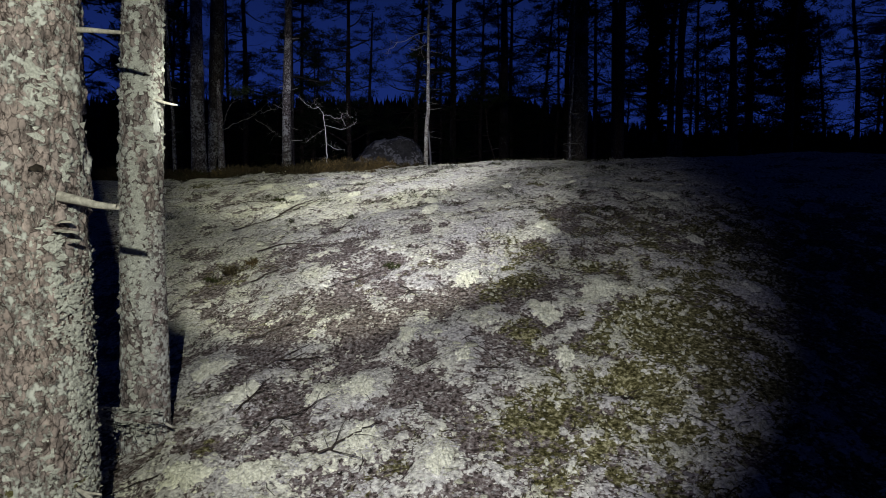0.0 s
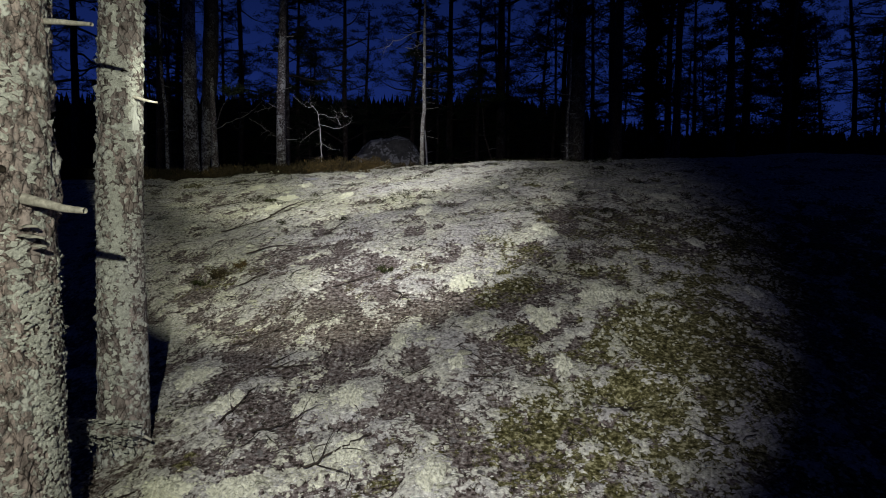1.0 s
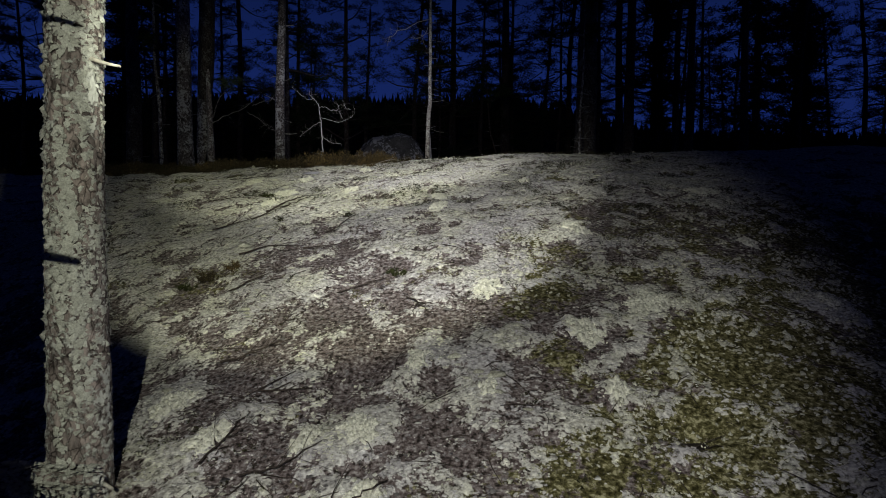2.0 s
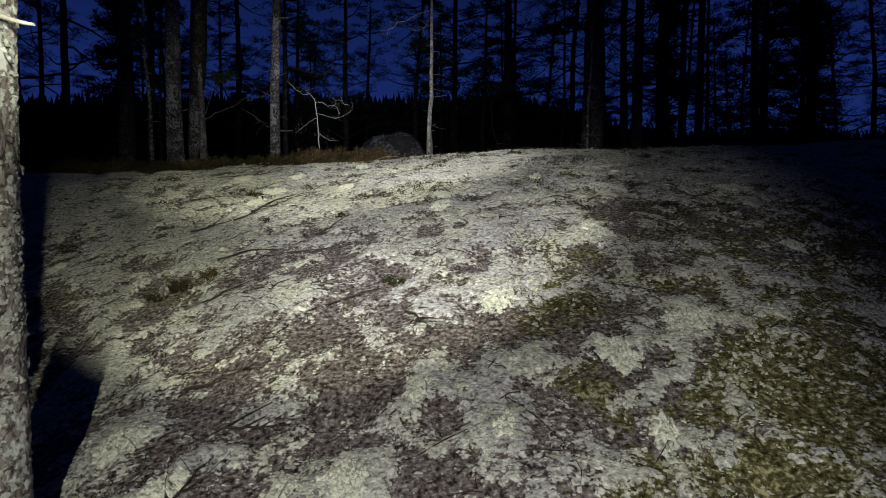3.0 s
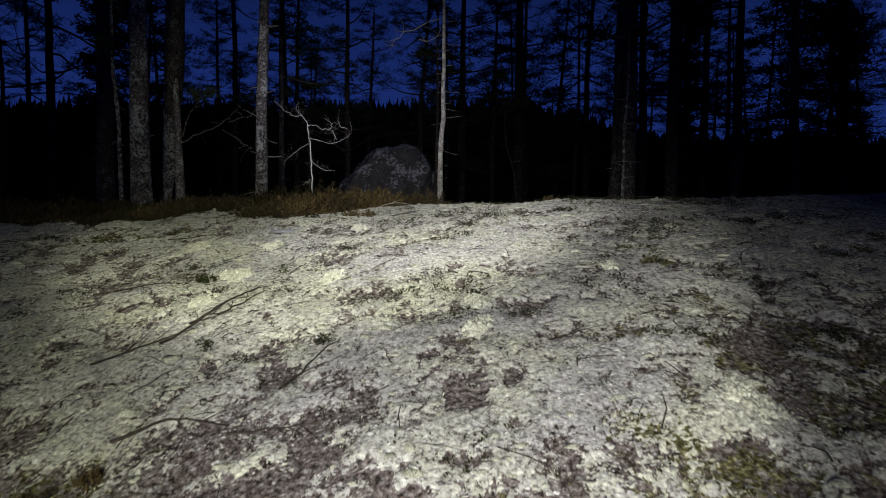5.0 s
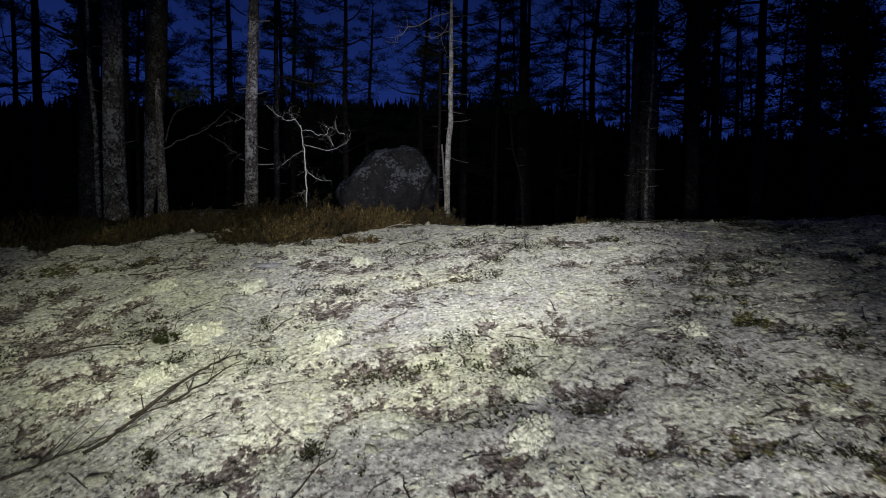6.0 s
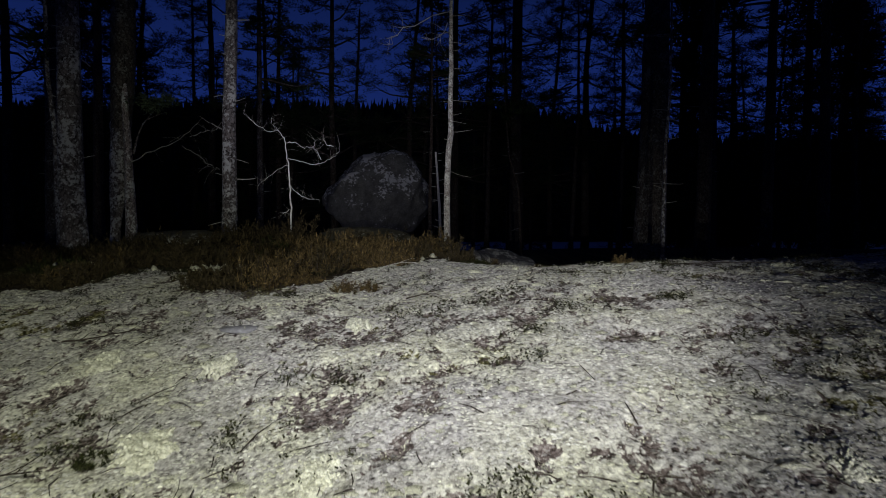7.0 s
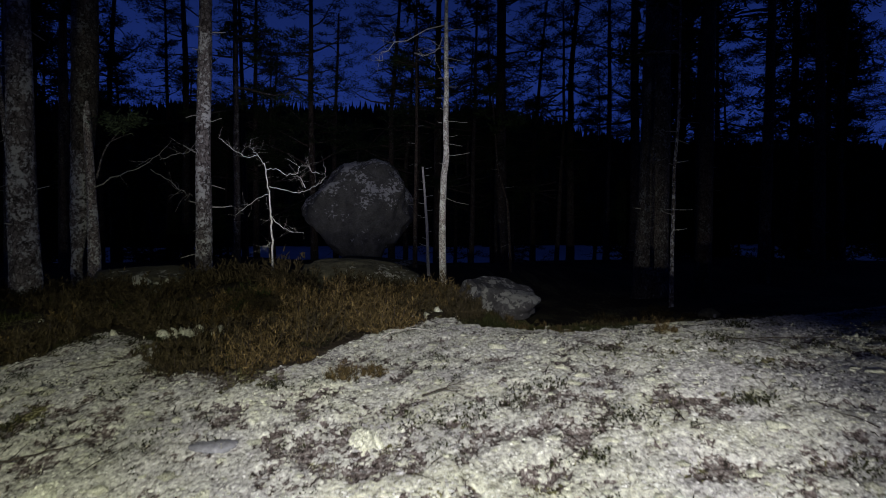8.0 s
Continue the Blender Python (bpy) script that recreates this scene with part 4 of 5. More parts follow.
def pine_kind(seed, height, radius, first, reach, boughs, dead=17):
    """A background pine: trunk with limbs, and crown. Returns the two meshes."""
    r = np.random.default_rng(seed)
    ax = axis_rows(((0, 0, -0.4), (r.normal(0, 0.1), r.normal(0, 0.1), height * 0.5), (r.normal(0, 0.25), r.normal(0, 0.25), height)), radius, radius * 0.25, 24, 0.05, seed)
    limbs, cv, cf = crown_parts(height, first, reach, boughs, seed, 0.145, 15, clumps=12, thick=0.12, pad=(3.0, 3.0, 0.9))
    for k in range(dead):
        a = r.uniform(0, 6.28)
        b = bough((0, 0, r.uniform(1.5, first + 5)), (math.cos(a), math.sin(a), r.uniform(-0.5, 0.3)), r.uniform(0.5, 2.0), 0.014, -0.1, 0.2, 5, 0.25, seed * 7 + k)
        limbs += [b, bough(b[3, :3], (math.cos(a + 0.8), math.sin(a + 0.8), r.uniform(-0.5, 0.5)), r.uniform(0.3, 0.9), 0.008, 0, 0.22, 3, 0.4, seed * 9 + k)]
    tv, tf = tubes([ax], 12)
    lv, lf = tubes(limbs, 3)
    trunk = mesh_from("trunk", np.concatenate([tv, lv]), np.concatenate([tf, lf + len(tv)]))
    trunk.materials.append(M_BARK_FAR_DIM)
    crown = mesh_from("crown", cv, cf, False)
    crown.materials.append(M_NEEDLE)
    return trunk, crown


PINE_KINDS = [pine_kind(11, 15.0, 0.17, 3.6, 2.5, 58), pine_kind(12, 17.0, 0.20, 4.6, 2.8, 60), pine_kind(13, 13.5, 0.13, 3.0, 2.0, 52),
              pine_kind(14, 18.0, 0.22, 5.8, 3.0, 60), pine_kind(15, 11.0, 0.10, 2.6, 1.8, 44)]


def background_pine(k, x, y, turn, scale, label, group="pines of the far stand"):
    ob = thing("pine_tree", label, "tree", (x, y, float(landform(x, y)) - 0.05), group)
    ob.rotation_euler = (0, 0, turn)
    ob.scale = (scale, scale, scale)
    for name, me in zip(("trunk", "crown"), PINE_KINDS[k]):
        part(name, me, None, ob)
    return ob


tree_rng = random.Random(5)
STAND = ((312, 26), (336, 40), (436, 36), (622, 34), (655, 45), (692, 50), (800, 33), (838, 48), (862, 52), (930, 48), (965, 55), (1088, 30), (1112, 38),
         (1146, 33), (1182, 30), (1216, 45), (1246, 40), (1272, 46), (1410, 36), (1456, 42), (1512, 34), (1546, 40), (150, 30), (60, 32), (-80, 28),
         (905, 36), (1000, 34), (1055, 43), (1330, 38), (770, 42), (560, 44), (240, 36), (180, 42), (1380, 33), (20, 38), (105, 34), (275, 31), (405, 41), (480, 46), (-30, 44), (735, 38), (1290, 31))
for across, deep in STAND:
    background_pine(tree_rng.randrange(5), (across - 784) / 1117 * deep, deep, tree_rng.uniform(0, 6.28), tree_rng.uniform(0.85, 1.15), "dark slender pine standing in the wood by the lake")
for k in range(44):
    bear, deep = tree_rng.uniform(-0.95, 0.95), tree_rng.uniform(27, 50)
    x, y = deep * bear, deep
    if abs(x + 2.4) < 3.6 and y < 36:
        continue
    background_pine(tree_rng.randrange(5), x, y, tree_rng.uniform(0, 6.28), tree_rng.uniform(0.75, 1.1), "dark slender pine standing in the wood by the lake")
# pines added out of view to hold back blue skylight on the slope
for k in range(10):
    a = tree_rng.uniform(2.6, 6.9)
    d = tree_rng.uniform(4.5, 16)
    x, y = d * math.cos(a) - 0.5, d * math.sin(a) + 2
    if y > 1.0 and abs(x) < 6.5 or abs(x) < 1.6 and y > -4:
        continue
    background_pine(tree_rng.choice((1, 3, 0)), x, y, tree_rng.uniform(0, 6.28), tree_rng.uniform(0.95, 1.2), "unseen tall pine added behind the slope to block skylight", "pines behind the slope")


def spruce(x, y, height, reach, seed, label, slender=1.0):
    """A dense spruce with drooping boughs down to the ground."""
    r = np.random.default_rng(seed)
    ob = thing("spruce_tree", label, "tree", (x, y, float(landform(x, y))))
    part("trunk", tube_mesh("trunk", [axis_rows(((0, 0, -0.3), (0, 0, height)), 0.22, 0.02)], 12), M_BARK_FAR_DIM, ob)
    limbs, tips = [], []
    for k in range(230):
        t = r.uniform(0, 1)
        a, ln = r.uniform(0, 6.28), reach * (1 - t) ** slender * r.uniform(0.7, 1.1) + 0.15
        b = bough((0, 0, 0.5 + (height - 0.6) * t), (math.cos(a), math.sin(a), -0.25), ln, 0.02, 0.2, 0.05, 6, 0.3, seed * 31 + k)
        limbs.append(b)
        tips += [b[i, :3] for i in range(1, 7)]
    tagged(part("crown_wood", tube_mesh("crown_wood", limbs, 4), M_BARK_FAR_DIM, ob), kind="stuff")
    v, f = needles(tips, 0.30, 10, seed)
    part("crown", mesh_from("crown", v, f, False), M_NEEDLE, ob)


YOUNG = {}


def young_spruce(x, y, scale, turn):
    """A low bushy spruce by the shore; all share one set of meshes."""
    if not YOUNG:
        r = np.random.default_rng(58)
        limbs, tips = [], []
        for k in range(110):
            t = r.uniform(0, 1)
            a, ln = r.uniform(0, 6.28), 1.3 * (1 - t) * r.uniform(0.7, 1.1) + 0.1
            b = bough((0, 0, 0.1 + 3.2 * t), (math.cos(a), math.sin(a), -0.1), ln, 0.014, 0.2, 0.06, 5, 0.3, 5800 + k)
            limbs.append(b)
            tips += [b[i, :3] for i in range(1, 6)]
        wood = tube_mesh("trunk", [axis_rows(((0, 0, -0.2), (0, 0, 3.5)), 0.06, 0.008)] + limbs, 4)
        wood.materials.append(M_BARK_FAR_DIM)
        v, f = needles(tips, 0.22, 8, 59)
        leaf = mesh_from("crown", v, f, False)
        leaf.materials.append(M_NEEDLE)
        YOUNG.update(trunk=wood, crown=leaf)
    ob = thing("young_spruce", "low bushy dark spruce near the lake shore", "tree", (x, y, float(landform(x, y)) - 0.1), "young spruces by the shore")
    ob.rotation_euler, ob.scale = (0, 0, turn), (scale, scale, scale)
    for name, me in YOUNG.items():
        part(name, me, None, ob)


for k in range(13):
    young_spruce(-9.5 - 1.7 * k + tree_rng.uniform(-0.6, 0.6), tree_rng.uniform(31, 37), tree_rng.uniform(0.7, 1.25), tree_rng.uniform(0, 6))
for k in range(13):
    young_spruce(8.5 + 1.8 * k + tree_rng.uniform(-0.6, 0.6), tree_rng.uniform(31, 37), tree_rng.uniform(0.7, 1.2), tree_rng.uniform(0, 6))
spruce(13.9, 29.0, 21.0, 1.5, 51, "dense dark spruce with boughs to the ground", 0.4)
spruce(16.9, 30.5, 19.0, 1.0, 52, "narrow dark spruce beside the dense one", 0.4)
spruce(10.3, 31.0, 18.0, 0.7, 53, "very narrow dark spruce by the lake", 0.4)
spruce(-13.5, 28.0, 17.0, 1.2, 54, "dense dark spruce on the shady side", 0.5)


def stub(parent, start, heading, length, radius, material, seed, name="branch_stub", label="", rise=0.0):
    return part(name, tube_mesh(name, [bough(start, heading, length, radius, rise, 0.06, 6, 0.55, seed)], 8), material, parent, label)


def flakes(name, parent, axis, count, r_extra, seed, span, facing=None, size=(0.008, 0.022), material=None, patch=2.2, cut=0.5):
    """Leafy lichen lobes sitting on a trunk's bark."""
    g = np.random.default_rng(seed)
    shapes = dome_shapes(10, seed, 0.5, 1)
    axis = np.asarray(axis, float)
    vs, fs, base, made, tries = [], [], 0, 0, 0
    while made < count and tries < count * 12:
        tries += 1
        z, a = g.uniform(*span), g.uniform(0, 2 * np.pi) if facing is None else g.normal(facing[0], facing[1])
        if float(fbm(np.array([a * patch * 2.2]), np.array([z * patch * 3.0]), seed + 1, 3)[0]) < cut:
            continue
        cx, cy, rr = (np.interp(z, axis[:, 2], axis[:, k]) for k in (0, 1, 3))
        v, f = shapes[made % 10]
        s = g.uniform(*size)
        n = np.array((math.cos(a), math.sin(a), g.normal(0, 0.25)))
        n /= np.linalg.norm(n)
        t1 = np.cross(n, (0, 0, 1))
        t1 /= np.linalg.norm(t1)
        t2 = np.cross(n, t1)
        q = v * (s, s * g.uniform(0.6, 1.1), s * g.uniform(0.5, 1.0))
        vs.append(q @ np.stack([t1, t2, n]) + (cx + n[0] * (rr + r_extra), cy + n[1] * (rr + r_extra), z))
        fs.append(f + base)
        base += len(v)
        made += 1
    return tagged(part(name, mesh_from(name, np.concatenate(vs), np.concatenate(fs)), material or M_FLAKE, parent, "olive moss on the bark" if material else "pale grey leafy lichen"), kind="stuff")


M_FLAKE = tuft_material("leafy_lichen", (0.40, 0.40, 0.395), (0.70, 0.70, 0.69), 160, 0.25)

# the old pine beside the start of the path
bx, by = -1.527, 2.36
bz = spot_z(bx, by)
old_pine = thing("old_pine", "thick old pine with flaky grey bark and lichen", "tree", (bx, by, bz))
big_axis = axis_rows(((-0.02, 0, -0.4), (0, 0, 1.5), (0.0, 0.0, 3.0), (0.1, 0.1, 12.0)), 0.215, 0.09, 30, 0.0, 3)
part("trunk", trunk_mesh("trunk", big_axis, 190, 330, 0.030, 4, 27.0, 0.10, 3.4), M_BARK_BIG, old_pine)
flakes("lichen", old_pine, big_axis, 1800, -0.006, 5, (0.0, 2.9), (-1.0, 0.9), (0.010, 0.042), cut=0.55)
flakes("beard_lichen", old_pine, big_axis, 1600, 0.003, 6, (0.35, 1.45), (-0.3, 0.35), (0.008, 0.024), cut=0.42)
flakes("moss", old_pine, big_axis, 900, -0.004, 7, (-0.2, 0.55), (-1.3, 0.7), (0.010, 0.03), M_MOSS, cut=0.45)
stub(old_pine, (0.17, -0.12, 1.67 - bz), (0.97, -0.05, -0.27), 0.245, 0.019, M_DEADWOOD, 61, "branch_stub", "bare bleached broken branch stub")
stub(old_pine, (0.13, 0.02, 2.29 - bz), (0.98, -0.12, -0.05), 0.29, 0.012, M_DEADWOOD, 62, "branch_stub", "bare bleached broken branch stub")
for q in range(3):
    stub(old_pine, (0.19, -0.10, 0.60 - bz), (0.9, -0.2, -0.25 - 0.1 * q), 0.09, 0.007, M_DEADWOOD, 63 + q, "splinter", "bleached wood splinter")
for q, (dx, dz) in enumerate(((0.0, 0.0), (0.02, -0.035), (-0.015, -0.03), (0.03, -0.065))):
    fv, ff = dome_shapes(1, 70 + q, 0.2)[0]
    br = part("bracket_fungus", mesh_from("bracket_fungus", fv * (0.06, 0.05, 0.022), ff), M_GREYWOOD, old_pine, "pale grey bracket fungus shelf")
    br.location = (0.185 + dx, -0.12, 1.575 - bz + dz)
# flat dark cap on the bark, its colour standing in for the hole's shade
hv, hf = dome_shapes(1, 77, 0.15)[0]
hole = part("knot_hole", mesh_from("knot_hole", hv * (0.012, 0.05, 0.06), hf), M_PIT, old_pine, "dark cap painted as the shaded hole of a rotted knot")
hole.location = (0.122, -0.168, 1.755 - bz)
hole.rotation_euler = (0, 0, math.atan2(-0.172, 0.125))
limbs, cv, cf = crown_parts(12.0, 5.0, 2.4, 40, 71, 0.22, 9)
tagged(part("crown_wood", tube_mesh("crown_wood", limbs, 5), M_BARK, old_pine), kind="stuff")
part("crown", mesh_from("crown", cv, cf, False), M_NEEDLE, old_pine)

# the thin lichened pine behind it
tx, ty = -1.525, 3.20
tz0 = spot_z(tx, ty)
thin_pine = thing("thin_pine", "slender pine trunk crusted with pale grey lichen", "tree", (tx, ty, tz0))
thin_axis = axis_rows(((-0.005, 0, -0.3), (0.0, 0, 0.4), (0.005, 0, 1.3), (0.035, 0, 2.3), (0.10, 0.05, 9.0)), 0.118, 0.04, 30, 0.0, 9)
part("trunk", trunk_mesh("trunk", thin_axis, 130, 340, 0.008, 14, 34.0, 0.12, 2.6), M_BARK_THIN, thin_pine)
flakes("lichen", thin_pine, thin_axis, 2200, 0.002, 15, (-0.1, 2.4), (-1.4, 1.0), (0.008, 0.036), cut=0.53)
flakes("beard_lichen", thin_pine, thin_axis, 1000, 0.004, 16, (0.75, 1.15), (-0.9, 0.9), (0.007, 0.018), cut=0.2)
stub(thin_pine, (0.10, -0.05, 2.175 - tz0), (0.95, 0.1, -0.28), 0.11, 0.009, M_DEADWOOD, 81, "branch_stub", "bleached broken twig")
stub(thin_pine, (0.11, -0.03, 2.08 - tz0), (0.4, 0.1, -0.8), 0.05, 0.008, M_BARK_THIN, 82)
low = stub(thin_pine, (-0.24, -0.13, 0.615 - tz0), (1.0, 0.02, -0.06), 0.40, 0.034, M_BARK_THIN, 83, "low_branch", "knobbly low branch covered in lichen")
stub(thin_pine, (0.09, -0.12, 0.60 - tz0), (0.95, 0.0, -0.22), 0.11, 0.011, M_DEADWOOD, 84, "branch_stub", "bleached broken twig")
low_axis = np.array([(-0.24, -0.13, 0.615 - tz0, 0.03), (0.12, -0.125, 0.60 - tz0, 0.02)])
g_ = np.random.default_rng(88)
lobes = dome_shapes(6, 89, 0.45, 1)
vs_, fs_, base_ = [], [], 0
for q in range(620):
    t_ = g_.uniform(0, 1)
    c_ = low_axis[0, :3] * (1 - t_) + low_axis[1, :3] * t_
    d_ = g_.normal(0, 1, 3) * (0.3, 1, 1)
    d_ /= np.linalg.norm(d_)
    lv_, lf_ = lobes[q % 6]
    hang = abs(g_.normal(0, 0.042)) if q % 2 else 0.0
    vs_.append(lv_ * g_.uniform(0.012, 0.038) * (1, 1, 1.0 + 16 * hang) + c_ + d_ * 0.036 - np.array((0, 0, hang)))
    fs_.append(lf_ + base_)
    base_ += len(lv_)
part("lichen", mesh_from("lichen", np.concatenate(vs_), np.concatenate(fs_)), M_FLAKE, low)
limbs, cv, cf = crown_parts(9.0, 4.6, 1.6, 34, 72, 0.2, 9, (0.08, 0.03))
tagged(part("crown_wood", tube_mesh("crown_wood", limbs, 5), M_BARK, thin_pine), kind="stuff")
part("crown", mesh_from("crown", cv, cf, False), M_NEEDLE, thin_pine)


def standing_pine(x, y, r0, height, label, seed, lean=0.0, material=None, furrow=0.006, stubs=10, first=5.0, reach=1.8, boughs=34, flare=0.25, name="pine_tree"):
    """A pine of the near stand: barked trunk, dead stubs and a crown."""
    g = np.random.default_rng(seed)
    z = spot_z(x, y)
    ob = thing(name, label, "tree", (x, y, z), "pines beyond the slope")
    ax = axis_rows(((0, 0, -0.3), (lean * 0.25, 0, 3.6 * 0.5), (lean, 0, height * 0.45), (lean * 1.6, 0.1, height)), r0, r0 * 0.25, 30, 0.015, seed)
    part("trunk", trunk_mesh("trunk", ax, 28, 120, furrow, seed, 11.0, flare, 5.0), material or M_BARK, ob)
    for k in range(stubs):
        a, h = g.uniform(0, 6.28), g.uniform(0.4, min(5.0, height * 0.5))
        cx, cy, rr = (np.interp(h, ax[:, 2], ax[:, q]) for q in (0, 1, 3))
        stub(ob, (cx + math.cos(a) * rr * 0.8, cy + math.sin(a) * rr * 0.8, h), (math.cos(a), math.sin(a), g.uniform(-0.3, 0.3)), g.uniform(0.06, 0.32), g.uniform(0.004, 0.010), M_GREYWOOD, seed * 5 + k)
    if boughs:
        limbs, cv, cf = crown_parts(height, first, reach, boughs, seed + 1, 0.2, 9, (lean, 0))
        tagged(part("crown_wood", tube_mesh("crown_wood", limbs, 4), material or M_BARK, ob), kind="stuff")
        part("crown", mesh_from("crown", cv, cf, False), M_NEEDLE, ob)
    return ob


standing_pine(-3.36, 13.58, 0.115, 11.0, "straight pine with grey lichened bark and short dead stubs", 401, 0.12, first=5.2, boughs=30, stubs=22)
standing_pine(-4.66, 12.17, 0.148, 12.0, "straight grey-barked pine at the heather's edge", 402, -0.03, first=5.5)
standing_pine(-9.1, 19.48, 0.25, 14.0, "dark grey pine behind the others", 403, 0.0, M_BARK_DIM, first=5.5)
standing_pine(-5.94, 14.1, 0.05, 6.0, "thin leaning dead-looking pine sapling", 404, -0.12, first=3.0, reach=0.7, boughs=10)
standing_pine(-5.9, 24.73, 0.13, 12.0, "slim dark pine beyond the dead tree", 405, 0.05, M_BARK_DIM, first=4.5)
standing_pine(3.38, 16.25, 0.31, 15.0, "stout old pine with bark darkened for dim light", 406, 0.12, M_BARK_DIM, first=5.5, reach=2.4, boughs=40, furrow=0.014)
standing_pine(2.76, 13.93, 0.036, 5.5, "thin lichened sapling beside the stout pine", 407, 0.06, M_BARK, 0.003, 14, 3.2, 0.8, 8)
standing_pine(4.68, 17.0, 0.17, 13.0, "dark pine beyond the stout one", 408, 0.05, M_BARK_FAR_DIM)
standing_pine(3.0, 31.2, 0.30, 17.0, "thick dark pine near the lake", 409, 0.0, M_BARK_FAR_DIM, first=5.0, reach=2.6)
standing_pine(1.9, 22.0, 0.045, 6.0, "thin leaning dark sapling", 410, -0.35, M_BARK_FAR_DIM, 0.003, 6, 3.2, 0.7, 6)
standing_pine(-0.6, 24.0, 0.07, 9.0, "slim dark pine beside the boulder", 411, 0.05, M_BARK_FAR_DIM, 0.004, 8, 4.2, 1.2, 16)
standing_pine(7.0, 19.0, 0.14, 13.0, "dark pine in the shade", 412, 0.05, M_BARK_FAR_DIM)
standing_pine(9.6, 21.0, 0.17, 14.0, "dark pine in the shade", 413, -0.1, M_BARK_FAR_DIM)
standing_pine(-10.5, 24.0, 0.18, 14.0, "dark pine in the shade", 414, 0.1, M_BARK_FAR_DIM)

# twin-stemmed pine
tw_z = spot_z(-4.97, 14.07)
twin = thing("twin_stemmed_pine", "pine whose two stems grow together above the ground", "tree", (-4.97, 14.07, tw_z), "pines beyond the slope")
low_stem = np.array([(-0.165, 0, -0.3, 0.072), (-0.16, 0, 0.45, 0.070), (-0.12, 0, 0.84, 0.105), (-0.10, 0, 1.15, 0.12), (-0.076, 0, 1.6, 0.125), (-0.05, 0, 1.95, 0.14)])
side_stem = np.array([(0.085, -0.05, -0.3, 0.092), (0.088, -0.05, 0.5, 0.082), (0.088, -0.06, 0.84, 0.076), (0.09, -0.09, 1.3, 0.062), (0.085, -0.11, 1.75, 0.055), (0.065, -0.12, 2.3, 0.046), (0.05, -0.10, 2.7, 0.03)])
main_stem = np.array([(-0.055, 0, 1.85, 0.138), (-0.015, 0, 2.36, 0.165), (0.0, 0, 2.74, 0.172), (0.02, 0, 3.6, 0.165), (0.06, 0, 5.0, 0.14), (0.2, 0.1, 12.0, 0.05)])
part("stem", trunk_mesh("stem", low_stem, 36, 150, 0.012, 21, 14.0, 0.02), M_BARK, twin, "gnarled thinner stem bending into the trunk")
part("stem", trunk_mesh("stem", side_stem, 32, 170, 0.006, 22, 16.0, 0.02), M_BARK_THIN, twin, "grey stem with pale lichen")
part("trunk", trunk_mesh("trunk", main_stem, 44, 200, 0.010, 23, 11.0, 0.0, 4.0), M_BARK_DIM, twin)
for k, pts in enumerate((((-4.76, 3.44), (-4.53, 3.57), (-4.23, 3.68), (-3.99, 3.75), (-3.81, 3.89), (-3.71, 3.99)),
                         ((-4.01, 3.7), (-3.75, 3.54), (-3.62, 3.44), (-3.45, 3.37)), ((-3.9, 3.82), (-3.68, 3.89), (-3.44, 3.95)))):
    a = np.array(pts)
    t = np.linspace(0, len(a) - 1, 14)
    g = np.random.default_rng(500 + k)
    path = np.stack([np.interp(t, np.arange(len(a)), a[:, 0] * 1.02 - 0.0) + 4.97, -0.17 - 0.05 * t + g.normal(0, 0.01, 14), np.interp(t, np.arange(len(a)), a[:, 1]) - tw_z + g.normal(0, 0.012, 14), np.linspace(0.011 if k == 0 else 0.006, 0.0022, 14)], -1)
    b = part("branch", tube_mesh("branch", [path], 6), M_GREYWOOD, twin, "bare grey branch")
    tw = [bough(path[int(g.integers(4, 13)), :3], (g.normal(), g.normal(), g.normal() + 0.3), g.uniform(0.1, 0.35), 0.0028, 0, 0.2, 5, 0.4, 510 + 10 * k + q) for q in range(7)]
    tagged(part("twig_spray", tube_mesh("twig_spray", tw, 4), M_GREYWOOD, b), kind="stuff")
g = np.random.default_rng(530)
puffs = [(0.45 + g.normal(0, 0.10), -0.2 + g.normal(0, 0.1), 4.28 - tw_z + g.normal(0, 0.06)) for _ in range(26)] + [(0.68 + g.normal(0, 0.06), -0.2, 4.32 - tw_z + g.normal(0, 0.05)) for _ in range(16)]
lim = [bough((0.12, 0, 3.6 - tw_z), (0.45, -0.3, 0.75), 0.75, 0.016, -0.3, 0.08, 8, 0.4, 531), bough((0.35, -0.15, 4.05 - tw_z), (0.8, -0.1, 0.3), 0.35, 0.009, 0, 0.1, 5, 0.4, 532)]
b = part("branch", tube_mesh("branch", lim, 6), M_BARK, twin, "living branch with needles")
nv, nf = needles(puffs, 0.09, 12, 533)
M_NEEDLE_NEAR = tuft_material("near_pine_needles", (0.030, 0.045, 0.026), (0.085, 0.11, 0.07), 20, 0.3)
part("needles", mesh_from("needles", nv, nf, False), M_NEEDLE_NEAR, b)
limbs, cv, cf = crown_parts(12.0, 5.0, 2.0, 34, 540, 0.2, 9, (0.15, 0))
tagged(part("crown_wood", tube_mesh("crown_wood", limbs, 4), M_BARK, twin), kind="stuff")
part("crown", mesh_from("crown", cv, cf, False), M_NEEDLE, twin)

